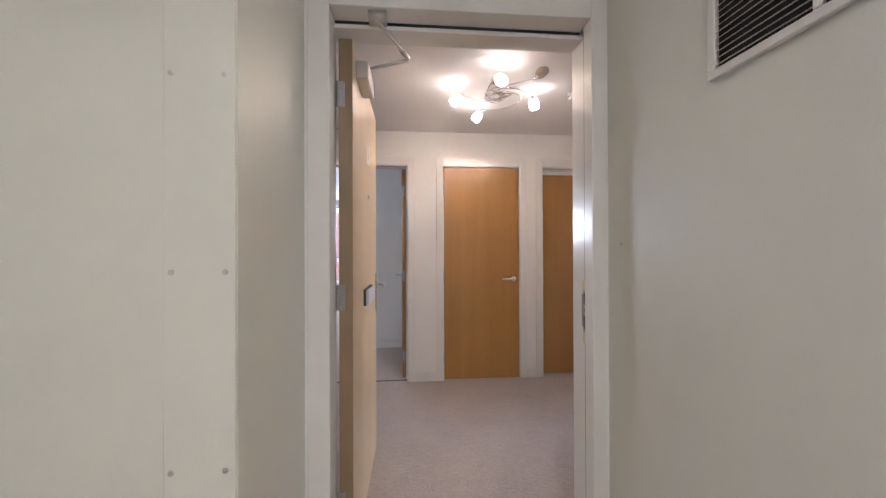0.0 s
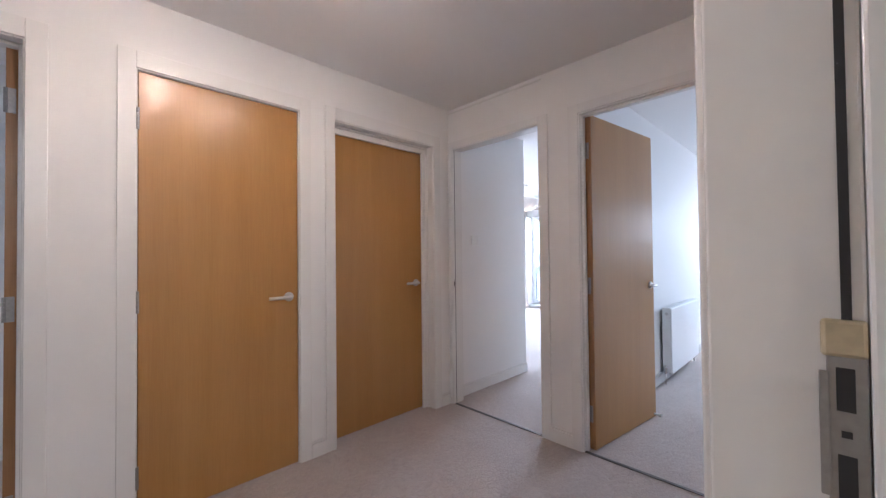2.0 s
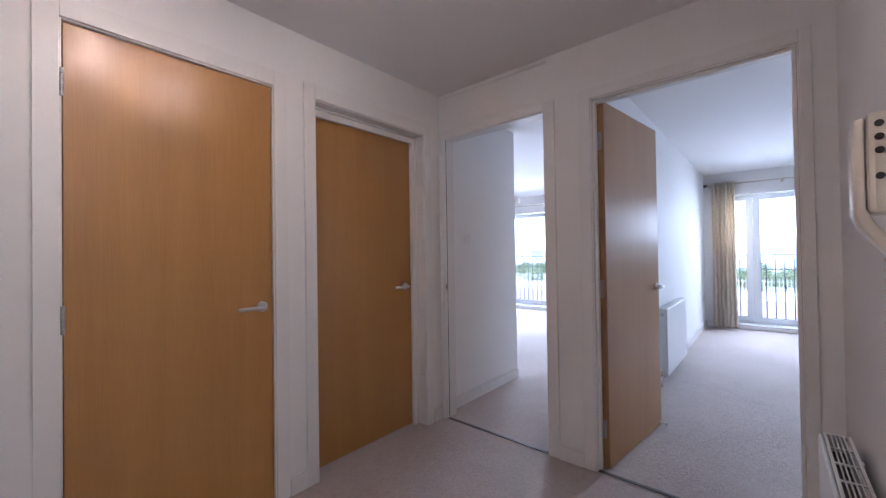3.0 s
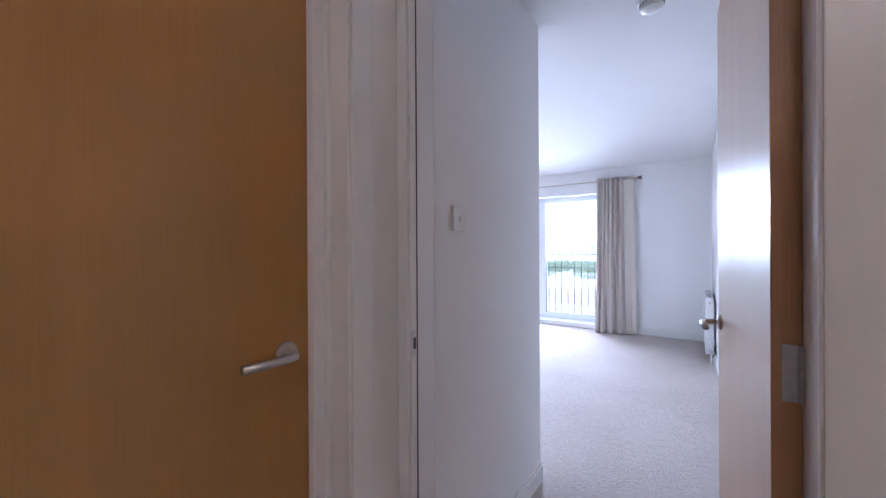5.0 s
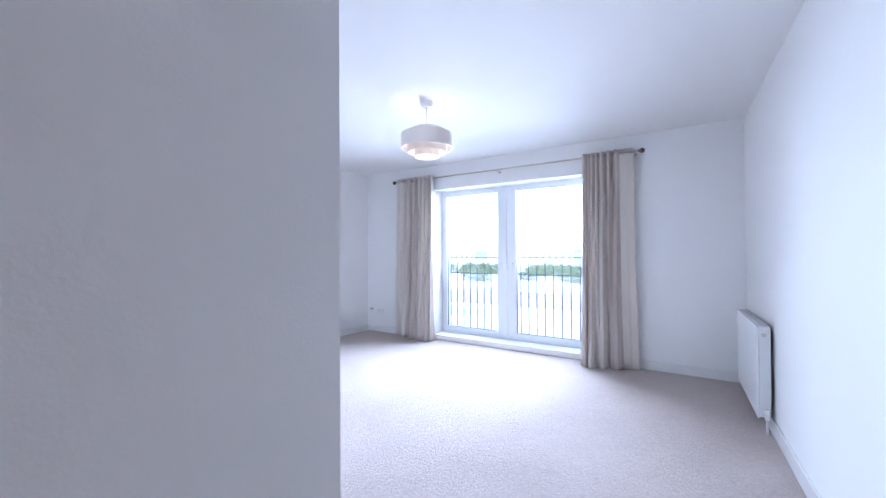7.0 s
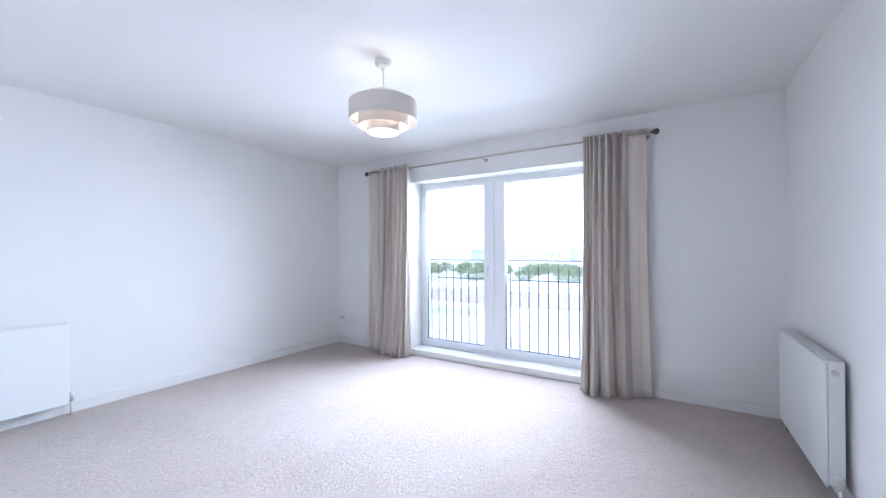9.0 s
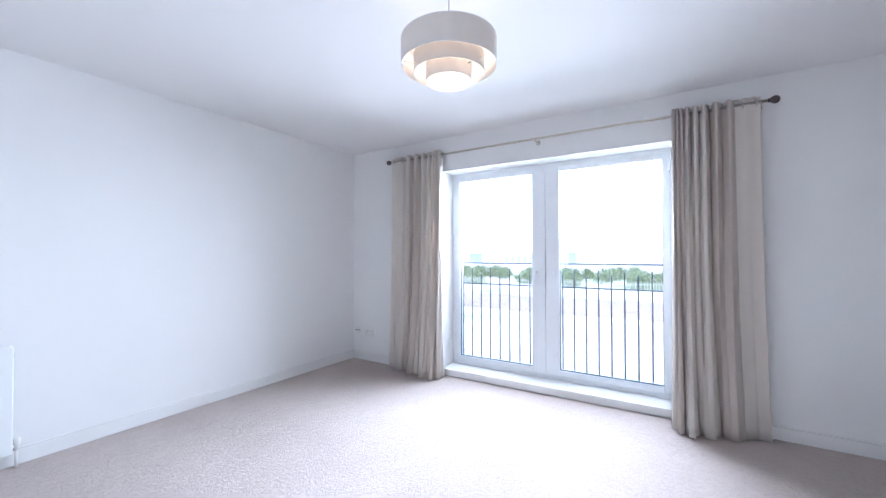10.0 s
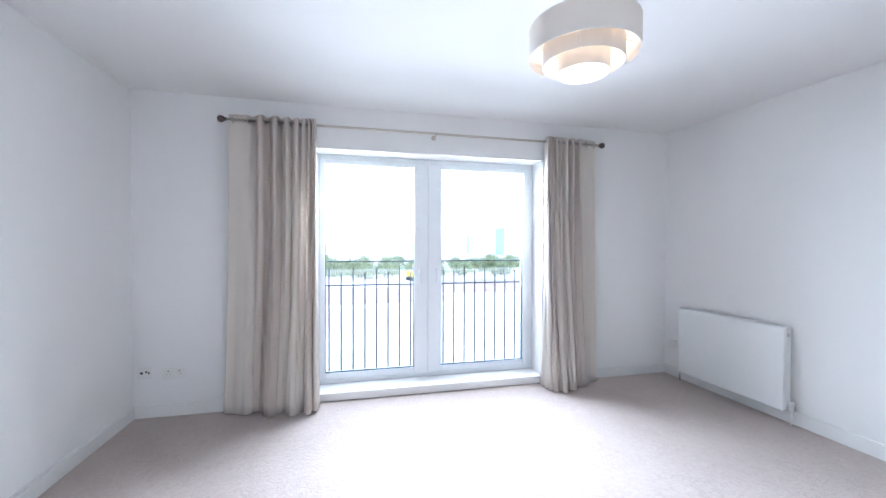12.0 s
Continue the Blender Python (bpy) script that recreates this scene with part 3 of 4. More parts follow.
keep = tagged(boxes("door_keep", [(1.999, 2.017, -0.0445, -0.0415, 0.93, 1.0)], STEEL, None, 0.001), "steel latch keep in the door lining", "keep", kind="structure")
boxes("slot", [(2.003, 2.012, -0.046, -0.044, 0.95, 0.98)], DARK, keep)
# Black strip laid over the joint, standing for the shadow in it.
tagged(box("gap_shadow_strip", 2.0195, 2.0235, -0.0435, -0.0405, 0.01, DH, DARK), "dark strip coloured for the shadow gap between lining and wall", "trim", kind="structure")
for nm, r in (("threshold_strip", (2.0, 2.022, -0.83, -0.044, 0.0, 0.005)), ("threshold_strip", (2.0, 2.022, -1.953, -1.122, 0.0, 0.005)), ("threshold_strip", (-1.188, -0.352, 0.03, 0.052, 0.0, 0.005))):
    tagged(box(nm, *r, STRIP, None, 0.002), "dull metal carpet strip in the doorway", "threshold", group="carpet strips in doorways", kind="structure")


# ---- glazed balcony doors ----
def french_window(name, y0, y1, z0, z1, panes, label):
    """Frame, two leaves and panes of a balcony door in the outer wall; panes are (y0, y1)."""
    root = tagged(new(name), label, "window", kind="structure")
    fx0, fx1 = WX + 0.215, WX + 0.295
    fw = 0.05
    boxes("frame", [(fx0, fx1, y0, y0 + fw, z0, z1), (fx0, fx1, y1 - fw, y1, z0, z1), (fx0, fx1, y0 + fw, y1 - fw, z0, z0 + fw), (fx0, fx1, y0 + fw, y1 - fw, z1 - fw, z1)], UPVC, root, 0.004)
    mid = (panes[0][1] + panes[1][0]) / 2
    gz0, gz1 = 0.16, 1.957
    for k, (a, b) in enumerate(panes):
        lo_, hi_ = (y0 + fw - 0.008, mid) if k == 0 else (mid, y1 - fw + 0.008)
        sx0, sx1 = fx0 - 0.012 - 0.003 * k, fx1 - 0.02
        bz0, bz1 = z0 + fw - 0.008, z1 - fw + 0.008
        sash = boxes("sash", [(sx0, sx1, lo_ + 0.001, a, bz0, bz1), (sx0, sx1, b, hi_ - 0.001, bz0, bz1), (sx0, sx1, a, b, bz0, gz0), (sx0, sx1, a, b, gz1, bz1)], UPVC, root, 0.005)
        bead = 0.012
        boxes("gasket", [(sx0 + 0.02, sx0 + 0.035, a, a + 0.004, gz0, gz1), (sx0 + 0.02, sx0 + 0.035, b - 0.004, b, gz0, gz1), (sx0 + 0.02, sx0 + 0.035, a, b, gz1 - 0.004, gz1), (sx0 + 0.02, sx0 + 0.035, a, b, gz0, gz0 + 0.004)], DARK, root)
        g = box("pane", sx0 + 0.026, sx0 + 0.032, a, b, gz0, gz1, GLASS, root)
        g.visible_shadow = False
        hy = (b + 0.045) if k == 0 else (a - 0.045)
        bm = bmesh.new()
        add_box(bm, sx0 - 0.008, sx0, hy - 0.013, hy + 0.013, 0.985, 1.055)
        add_tube(bm, [(sx0 - 0.004, hy, 1.04), (sx0 - 0.035, hy, 1.04), (sx0 - 0.042, hy, 1.03), (sx0 - 0.042, hy, 0.93)], 0.009, 10)
        finish("handle", bm, UPVC, root, smooth=False, bevel=0.002)
    boxes("hinge_cover", [(fx0 - 0.02, fx0, y0 + fw - 0.012, y0 + fw + 0.012, z0 + 0.06, z0 + 0.16), (fx0 - 0.02, fx0, y0 + fw - 0.012, y0 + fw + 0.012, z1 - 0.18, z1 - 0.08)], UPVC, root, 0.004)
    boxes("sill_board", [(WX - 0.014, fx0 + 0.01, y0 - 0.0, y1 + 0.0, 0.003, z0 + 0.004)], GLOSS, root, 0.006)
    # white trim round the reveal
    boxes("reveal_trim", [(WX - 0.006, WX + 0.02, y0 - 0.012, y0 + 0.004, z0, z1 + 0.012), (WX - 0.006, WX + 0.02, y1 - 0.004, y1 + 0.012, z0, z1 + 0.012), (WX - 0.006, WX + 0.02, y0, y1, z1 - 0.004, z1 + 0.012)], GLOSS, root, 0.003)
    return root


french_window("window_1", 0.605, 2.62, 0.065, 2.04, ((0.70, 1.51), (1.76, 2.53)), "white glazed double balcony doors, closed")
french_window("window_2", -2.53, -1.22, 0.065, 2.04, ((-2.45, -1.74), (-1.575, -1.30)), "white glazed bedroom balcony doors, closed")


def rail_thing(y0, y1, phase):
    """Black steel balcony railing with two flat rails and upright bars, every other one taller."""
    root = tagged(new("balcony_railing"), "black steel balcony railing outside the glazed doors", "railing")
    X = WX + 0.445
    root.location = (X, (y0 + y1) / 2, 0)
    cy = (y0 + y1) / 2
    boxes("rail", [(-0.022, 0.022, y0 - cy, y1 - cy, 1.105, 1.117)], IRON, root, 0.001)
    boxes("rail", [(-0.02, 0.02, y0 - cy, y1 - cy, 0.885, 0.895)], IRON, root, 0.001)
    boxes("rail", [(-0.02, 0.02, y0 - cy, y1 - cy, 0.06, 0.072)], IRON, root, 0.001)
    for p0, p1 in ((y0 - cy - 0.012, y0 - cy), (y1 - cy, y1 - cy + 0.012)):
        box("post", -0.115, 0.02, p0, p1, -0.05, 1.118, IRON, root)
    k, y = 0, y0 + phase
    while y < y1 - 0.02:
        tube("bar", [(0, y - cy, 0.07), (0, y - cy, 1.055 if k % 2 else 1.01)], 0.0065, IRON, root, 8)
        y += 0.1077
        k += 1
    return root


rail_thing(0.35, 2.87, 0.115)
rail_thing(-2.75, -1.0, 0.09)


# ---- curtains ----
def curtain(name, axis_x, y_out, y_in, z0, z1, folds, mat, label, depth=0.05, flare=0.06, seed=1, bias=1.7, lift=0.0, panel=0.0, merge=0.0, swing_in=0.0):
    """A gathered eyelet curtain: wide folds at the outer side, tight ones at the inner."""
    rnd = random.Random(seed)
    ns, nz = folds * 18, 30
    amp = [depth * rnd.uniform(0.75, 1.15) for _ in range(folds + 2)]
    bm = bmesh.new()
    uvl = bm.loops.layers.uv.new("UVMap")
    grid = []
    for j in range(nz + 1):
        v = j / nz
        z = z1 + (z0 - z1) * v
        row = []
        for i in range(ns + 1):
            s = i / ns
            w = 1 - (1 - s) ** bias
            k = s * folds
            a = amp[int(k)] * (1 - (k % 1)) + amp[int(k) + 1] * (k % 1)
            a *= (0.75 + 0.35 * v)
            flat = min(1.0, max(0.08, (s - panel) / 0.05)) if panel else 1.0
            wob = 0.55 * math.sin(3.1 * v + 5 * s + seed) * v
            ph = 2 * math.pi * k + wob
            # the tight pleats at the top run together into wide soft ones below
            lo_ = merge * v ** 1.3
            wave = (1 - lo_) * math.sin(ph) + 1.25 * lo_ * math.sin(ph * 0.5 + 0.6 * seed)
            yy = y_out + (y_in - y_out) * w
            yy += (y_out - y_in) * flare * v * v * (1.2 - 1.5 * s) + flat * 0.012 * v * math.sin(2.3 * ph + seed)
            xx = axis_x + a * flat * wave + 0.008 * math.sin(ph + 9 * v) * v * flat
            xx -= swing_in * v * v * math.sin(math.pi * min(1.0, max(0.0, (s - 0.5 * panel) / (1 - 0.5 * panel)))) ** 0.7
            zz = z + (lift * math.sin(5 * s + seed) if j == nz else 0) - (0.004 * math.sin(ph * 2) if j == 0 else 0)
            row.append((bm.verts.new((xx, yy, zz)), ((s * folds + 0.25) * 0.16, v * (z1 - z0))))
        grid.append(row)
    for j in range(nz):
        for i in range(ns):
            q = (grid[j][i], grid[j][i + 1], grid[j + 1][i + 1], grid[j + 1][i])
            f = bm.faces.new([p[0] for p in q])
            for lp, p in zip(f.loops, q):
                lp[uvl].uv = p[1]
    ob = finish(name, bm, mat, smooth=True)
    mod = ob.modifiers.new("thick", "SOLIDIFY")
    mod.thickness = 0.004
    tagged(ob, label, "curtain")
    # eyelet rings where the cloth crosses the pole
    for k in range(folds * 2):
        s = (k + 0.5) / (folds * 2)
        s = min(max(round(s * folds * 2) / (folds * 2), 0.02), 0.98)
        w = 1 - (1 - s) ** bias
        yy = y_out + (y_in - y_out) * w
        bm = bmesh.new()
        add_tube(bm, [(axis_x + 0.022 * math.cos(q), yy + 0.004 * math.sin(q), z1 - 0.04 + 0.022 * math.sin(q)) for q in [2 * math.pi * m_ / 16 for m_ in range(17)]], 0.0042, 6)
        finish("eyelet", bm, STEEL, ob, smooth=True)
    return ob


PX = WX - 0.095
curtain("curtain", PX, 3.185, 2.575, 0.012, 2.225, 10, CLOTH, "beige and taupe striped eyelet curtain, drawn open", seed=3, flare=0.06, bias=2.3, panel=0.09, merge=0.75, swing_in=0.10)
curtain("curtain", PX, 0.135, 0.625, 0.010, 2.225, 11, CLOTH, "beige and taupe striped eyelet curtain, drawn open", seed=8, flare=0.06, depth=0.05, bias=2.3, panel=0.12, merge=0.8, swing_in=0.14)
curtain("curtain", PX, -1.17, -1.46, 0.02, 2.23, 6, CREAMCLOTH, "cream pleated bedroom curtain, drawn open", seed=5, flare=0.02, depth=0.045, bias=1.1)
curtain("curtain", PX, -2.85, -2.47, 0.02, 2.23, 6, CREAMCLOTH, "cream pleated bedroom curtain, drawn open", seed=6, flare=0.02, depth=0.045, bias=1.1)


def pole(y0, y1, z, brackets, label):
    root = tagged(new("curtain_pole"), label, "curtain pole")
    root.location = (PX, (y0 + y1) / 2, z)
    h_ = (y1 - y0) / 2
    tube("rod", [(0, -h_, 0), (0, h_, 0)], 0.0095, NICKEL, root, 12)
    for s_ in (-1, 1):
        lathe("finial", [(0.010, 0), (0.014, 0.004), (0.010, 0.010), (0.020, 0.020), (0.026, 0.034), (0.024, 0.048), (0.014, 0.058), (0.004, 0.061)], (0, s_ * h_, 0), FINIAL, root, aim((0, s_, 0)), 18)
    for b in brackets:
        bm = bmesh.new()
        add_tube(bm, [(0, b - (y0 + y1) / 2, -0.014), (0.05, b - (y0 + y1) / 2, -0.016), (0.094, b - (y0 + y1) / 2, -0.012)], 0.006, 8)
        add_lathe(bm, [(0.02, 0), (0.02, 0.006)], (0.088, b - (y0 + y1) / 2, -0.012), aim((1, 0, 0)), 14)
        add_lathe(bm, [(0.013, -0.006), (0.013, 0.006)], (0, b - (y0 + y1) / 2, 0), aim((0, 1, 0)), 14)
        finish("bracket", bm, NICKEL, root, smooth=True)
    return root


pole(0.10, 3.20, 2.187, (0.135, 1.63, 3.16), "slim satin metal curtain pole with dark ball finials")
pole(-2.95, -1.13, 2.20, (-2.9, -2.0, -1.15), "slim metal bedroom curtain pole with dark finials")


# ---- radiators ----
def radiator(length, height=0.6, depth=0.1, valve_end=1):
    """A white panel radiator, built along x with its back at y = 0 and its front at -depth."""
    root = tagged(new("radiator"), "white enamelled panel radiator on the wall", "radiator")
    L = length / 2
    z0, z1 = 0.092, 0.092 + height
    boxes("front_panel", [(-L, L, -depth, -depth + 0.012, z0, z1 - 0.004)], RADWHITE, root, 0.006)
    boxes("back_panel", [(-L + 0.01, L - 0.01, -0.035, -0.022, z0 + 0.01, z1 - 0.01)], RADWHITE, root, 0.004)
    for s_ in (-1, 1):
        boxes("side_panel", [(s_ * L - (0.004 if s_ > 0 else 0), s_ * L + (0.004 if s_ < 0 else 0), -depth + 0.012, -0.022, z0 + 0.012, z1)], RADWHITE, root, 0.002)
        lathe("end_cap", [(0.003, 0), (0.014, 0), (0.014, 0.006), (0.003, 0.007)], (s_ * L, -depth / 2 - 0.01, z1 - 0.055), STEEL, root, aim((s_, 0, 0)), 14)
        boxes("wall_bracket", [(s_ * L * 0.7 - 0.015, s_ * L * 0.7 + 0.015, -0.024, -0.001, z0 + 0.08, z1 - 0.05)], RADWHITE, root)
    rows = [(-L, L, -depth + 0.012, -depth + 0.020, z1 - 0.006, z1), (-L, L, -0.030, -0.022, z1 - 0.006, z1)]
    n = max(4, int(length / 0.1))
    for k in range(n + 1):
        x = -L + 0.006 + (length - 0.012) * k / n
        rows.append((x - 0.004, x + 0.004, -depth + 0.020, -0.030, z1 - 0.005, z1 - 0.001))
    for k in range(1, 5):
        y = -depth + 0.020 + (depth - 0.050) * k / 5
        rows.append((-L, L, y - 0.0017, y + 0.0017, z1 - 0.005, z1 - 0.0005))
    boxes("top_grille", rows, RADWHITE, root)
    # Solid near-black core: the shade under the grille is put into its colour.
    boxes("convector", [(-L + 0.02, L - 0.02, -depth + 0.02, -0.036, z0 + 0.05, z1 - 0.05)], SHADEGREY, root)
    for s_ in (-1, 1):
        bm = bmesh.new()
        x = s_ * (L + 0.022)
        add_tube(bm, [(s_ * (L - 0.01), -depth / 2, z0 + 0.03), (x, -depth / 2, z0 + 0.03)], 0.009, 10)
        add_lathe(bm, [(0.013, -0.022), (0.013, 0.010), (0.017, 0.014), (0.017, 0.04), (0.012, 0.045)], (x, -depth / 2, z0 + 0.03), None, 14)
        add_tube(bm, [(x, -depth / 2, z0 + 0.01), (x, -depth / 2, 0.001)], 0.0075, 10)
        finish("valve", bm, CHROME if s_ != valve_end else PLASTIC, root, smooth=True)
    return root


ra = radiator(0.88, depth=0.092)
ra.matrix_world = pose(6.49, -0.761, 0, 0, 0, 180 + 1.3)
rb_ = radiator(1.05)
rb_.matrix_world = pose(3.945, LN, 0)
rc = radiator(0.98)
rc.matrix_world = pose(4.18, -1.06, 0)
rd = radiator(0.46, 0.5)
rd.matrix_world = pose(1.44, -2.07, 0, 0, 0, 180)


# ---- fittings ----
def plate(name, at, normal, w, h, label, category, rockers=1, holes=()):
    """A white moulded wall plate with rockers or socket holes; built facing -y."""
    root = tagged(new(name), label, category)
    boxes("face_plate", [(-w / 2, w / 2, -0.011, 0, -h / 2, h / 2)], PLASTIC, root, 0.003)
    for k in range(rockers):
        x = (k - (rockers - 1) / 2) * w * 0.45
        boxes("rocker", [(x - 0.006, x + 0.006, -0.0155, -0.010, -0.011, 0.011)], PLASTIC, root, 0.001)
    for hx in (-w * 0.35, w * 0.35):
        lathe("screw", [(0.001, 0), (0.0035, 0), (0.003, 0.0012), (0.001, 0.0014)], (hx, -0.011, 0), STEEL, root, aim((0, -1, 0)), 10)
    for x0, x1, z0, z1 in holes:
        boxes("slot", [(x0, x1, -0.0118, -0.0105, z0, z1)], DARK, root)
    rz = math.degrees(math.atan2(normal[1], normal[0])) + 90
    root.matrix_world = pose(*at, 0, 0, rz)
    return root


plate("light_switch", (2.345, 0.03, 1.325), (0, -1), 0.088, 0.088, "white single light switch on the wall", "light switch")
plate("socket", (WX, 3.585, 0.315), (-1, 0), 0.146, 0.086, "white double socket low on the wall", "socket", 2,
      [(x + a, x + b, c_, d_) for x in (-0.036, 0.036) for a, b, c_, d_ in ((-0.003, 0.003, 0.012, 0.022), (-0.014, -0.007, -0.008, -0.004), (0.007, 0.014, -0.008, -0.004))])
plate("aerial_socket", (WX, 3.77, 0.33), (-1, 0), 0.086, 0.086, "white aerial plate with dark sockets", "socket", 0, [(-0.03, -0.012, -0.008, 0.008), (0.004, 0.016, 0.0, 0.014), (0.02, 0.032, -0.008, 0.006)])
plate("socket", (WX - 0.1, -0.748, 0.31), (0, 1), 0.086, 0.086, "white single socket low on the wall", "socket", 1)
plate("fused_spur", (6.9, -1.06, 0.45), (0, -1), 0.086, 0.086, "white single plate on the bedroom wall", "socket", 1)


def smoke_detector(x, y, label):
    root = tagged(new("smoke_detector"), label, "smoke detector")
    root.location = (x, y, H)
    lathe("base", [(0.058, 0.0), (0.058, -0.012), (0.052, -0.014)], (0, 0, 0), PLASTIC, root)
    lathe("cover", [(0.050, -0.014), (0.052, -0.028), (0.046, -0.04), (0.03, -0.046), (0.004, -0.047)], (0, 0, 0), PLASTIC, root)
    bm = bmesh.new()
    for k in range(20):
        q = 2 * math.pi * k / 20
        add_tube(bm, [(0.0515 * math.cos(q), 0.0515 * math.sin(q), -0.017), (0.0525 * math.cos(q), 0.0525 * math.sin(q), -0.026)], 0.0022, 5)
    finish("vents", bm, DARK, root)
    return root


smoke_detector(0.875, -0.98, "round white smoke detector on the hall ceiling")
smoke_detector(3.24, -0.485, "round white smoke detector on the living room ceiling")
tagged(box("cable_trunking", 2.1, 3.19, -0.497, -0.479, H - 0.012, H, PLASTIC, None, 0.002), "thin white cable trunking on the ceiling", "trunking")


tagged(box("cable_trunking", E2 - 0.008, E2 - 0.0005, -0.86, -0.01, H - 0.034, H - 0.024, GLOSS, None, 0.002), "thin white painted cable run under the hall ceiling", "trunking")


# ---- hall ceiling light: looping chrome arms, five glass shades ----
def hall_light():
    root = tagged(new("ceiling_light"), "chrome ceiling light with swirling arms and five glass shades", "ceiling light")
    cx, cy = 0.262, -1.165
    root.location = (cx, cy, H)
    lathe("rose", [(0.055, 0.0), (0.055, -0.012), (0.045, -0.026), (0.012, -0.03)], (0, 0, 0), CHROME, root)
    lathe("stem", [(0.010, -0.02), (0.010, -0.075), (0.016, -0.08), (0.016, -0.095), (0.006, -0.10)], (0, 0, 0), CHROME, root, n=16)
    tips = [(-0.06, -0.17, LIT), (-0.225, 0.12, LIT), (-0.035, 0.39, LIT), (0.255, 0.09, LIT), (0.185, -0.16, UNLIT)]
    for k, (tx, ty, mat) in enumerate(tips):
        r, q1 = math.hypot(tx, ty), math.atan2(ty, tx)
        arm = []
        for i in range(25):
            u = i / 24
            ang = q1 - 2.2 * (1 - u) ** 1.3
            rad_ = 0.012 + (r - 0.012) * u ** 0.9 + 0.035 * math.sin(math.pi * u * 2) * (1 - u)
            arm.append((rad_ * math.cos(ang), rad_ * math.sin(ang), -0.085 - 0.03 * math.sin(math.pi * u) + 0.02 * u))
        tube("arm", arm, 0.0042, CHROME, root, 8)
        dv = Vector((math.cos(q1 + 0.7), math.sin(q1 + 0.7), -0.8 if k != 4 else 0.9)).normalized()
        tip = Vector(arm[-1])
        lathe("lamp_holder", [(0.008, -0.005), (0.013, 0.0), (0.014, 0.022), (0.010, 0.026)], tip, CHROME, root, aim(dv), 16)
        lathe("shade", [(0.012, 0.022), (0.026, 0.032), (0.034, 0.052), (0.034, 0.078), (0.030, 0.098), (0.027, 0.099), (0.030, 0.078), (0.030, 0.052), (0.022, 0.034)], tip, mat, root, aim(dv), 20, caps=False)
        if mat is LIT:
            lathe("bulb", [(0.008, 0.024), (0.012, 0.05), (0.021, 0.066), (0.021, 0.078), (0.012, 0.09), (0.003, 0.094)], tip, HALLBULB, root, aim(dv), 16)
    # loose loops of wire round the middle
    for k in range(7):
        q = 0.9 * k
        a, b, tl = 0.05 + 0.012 * (k % 3), 0.032 + 0.008 * (k % 2), 0.35 * math.sin(2.1 * k)
        c0 = Vector((0.045 * math.cos(q), 0.045 * math.sin(q), -0.095 - 0.006 * k))
        tube("loop", [c0 + Vector((a * math.cos(w) * math.cos(q) - b * math.sin(w) * math.sin(q), a * math.cos(w) * math.sin(q) + b * math.sin(w) * math.cos(q), 0.03 * tl * math.cos(w) + 0.012 * math.sin(w))) for w in [2 * math.pi * i / 20 for i in range(21)]], 0.0028, CHROME, root, 6)
    return root


hall_light()


# ---- living room pendant ----
def pendant():
    root = tagged(new("pendant_light"), "three-tier cream fabric drum pendant, lit, on a white cord", "pendant light")
    root.location = (5.312, 1.428, H)
    lathe("rose", [(0.05, 0.0), (0.05, -0.022), (0.040, -0.042), (0.013, -0.05), (0.006, -0.064)], (0, 0, 0), PLASTIC, root)
    tube("cord", [(0, 0, -0.04), (0, 0, -0.24)], 0.0035, PLASTIC, root, 8)
    lathe("lamp_holder", [(0.014, -0.20), (0.018, -0.215), (0.018, -0.265), (0.014, -0.27)], (0, 0, 0), PLASTIC, root, n=18)
    lathe("bulb", [(0.012, -0.27), (0.016, -0.285), (0.029, -0.31), (0.031, -0.33), (0.024, -0.348), (0.004, -0.356)], (0, 0, 0), BULB, root, n=20)

    def tier(r, z0, z1, cone=None):
        prof = [(r, z0), (r, z1)] + ([cone] if cone else [])
        inner = [(p[0] - 0.002, p[1]) for p in prof][::-1]
        bm = bmesh.new()
        add_lathe(bm, prof + inner + [prof[0]], (0, 0, 0), None, 56, caps=False)
        ob = finish("shade_tier", bm, SHADE, root, smooth=True)
        ob.modifiers.new("split", "EDGE_SPLIT").split_angle = radians(30)
        for z in (z0, z1):
            tube("wire_ring", [((r - 0.001) * math.cos(q), (r - 0.001) * math.sin(q), z) for q in [2 * math.pi * i / 48 for i in range(49)]], 0.0022, PLASTIC, root, 6)
    tier(0.205, -0.372, -0.262, (0.115, -0.212))
    tier(0.152, -0.405, -0.328)
    tier(0.099, -0.438, -0.366)
    for k in range(3):
        q = 2 * math.pi * k / 3 + 0.4
        tube("strut", [(0.012 * math.cos(q), 0.012 * math.sin(q), -0.262), (0.203 * math.cos(q), 0.203 * math.sin(q), -0.30)], 0.002, PLASTIC, root, 6)
        tube("strut", [(0.203 * math.cos(q), 0.203 * math.sin(q), -0.384), (0.097 * math.cos(q), 0.097 * math.sin(q), -0.387)], 0.0018, PLASTIC, root, 6)
    return root


pendant()


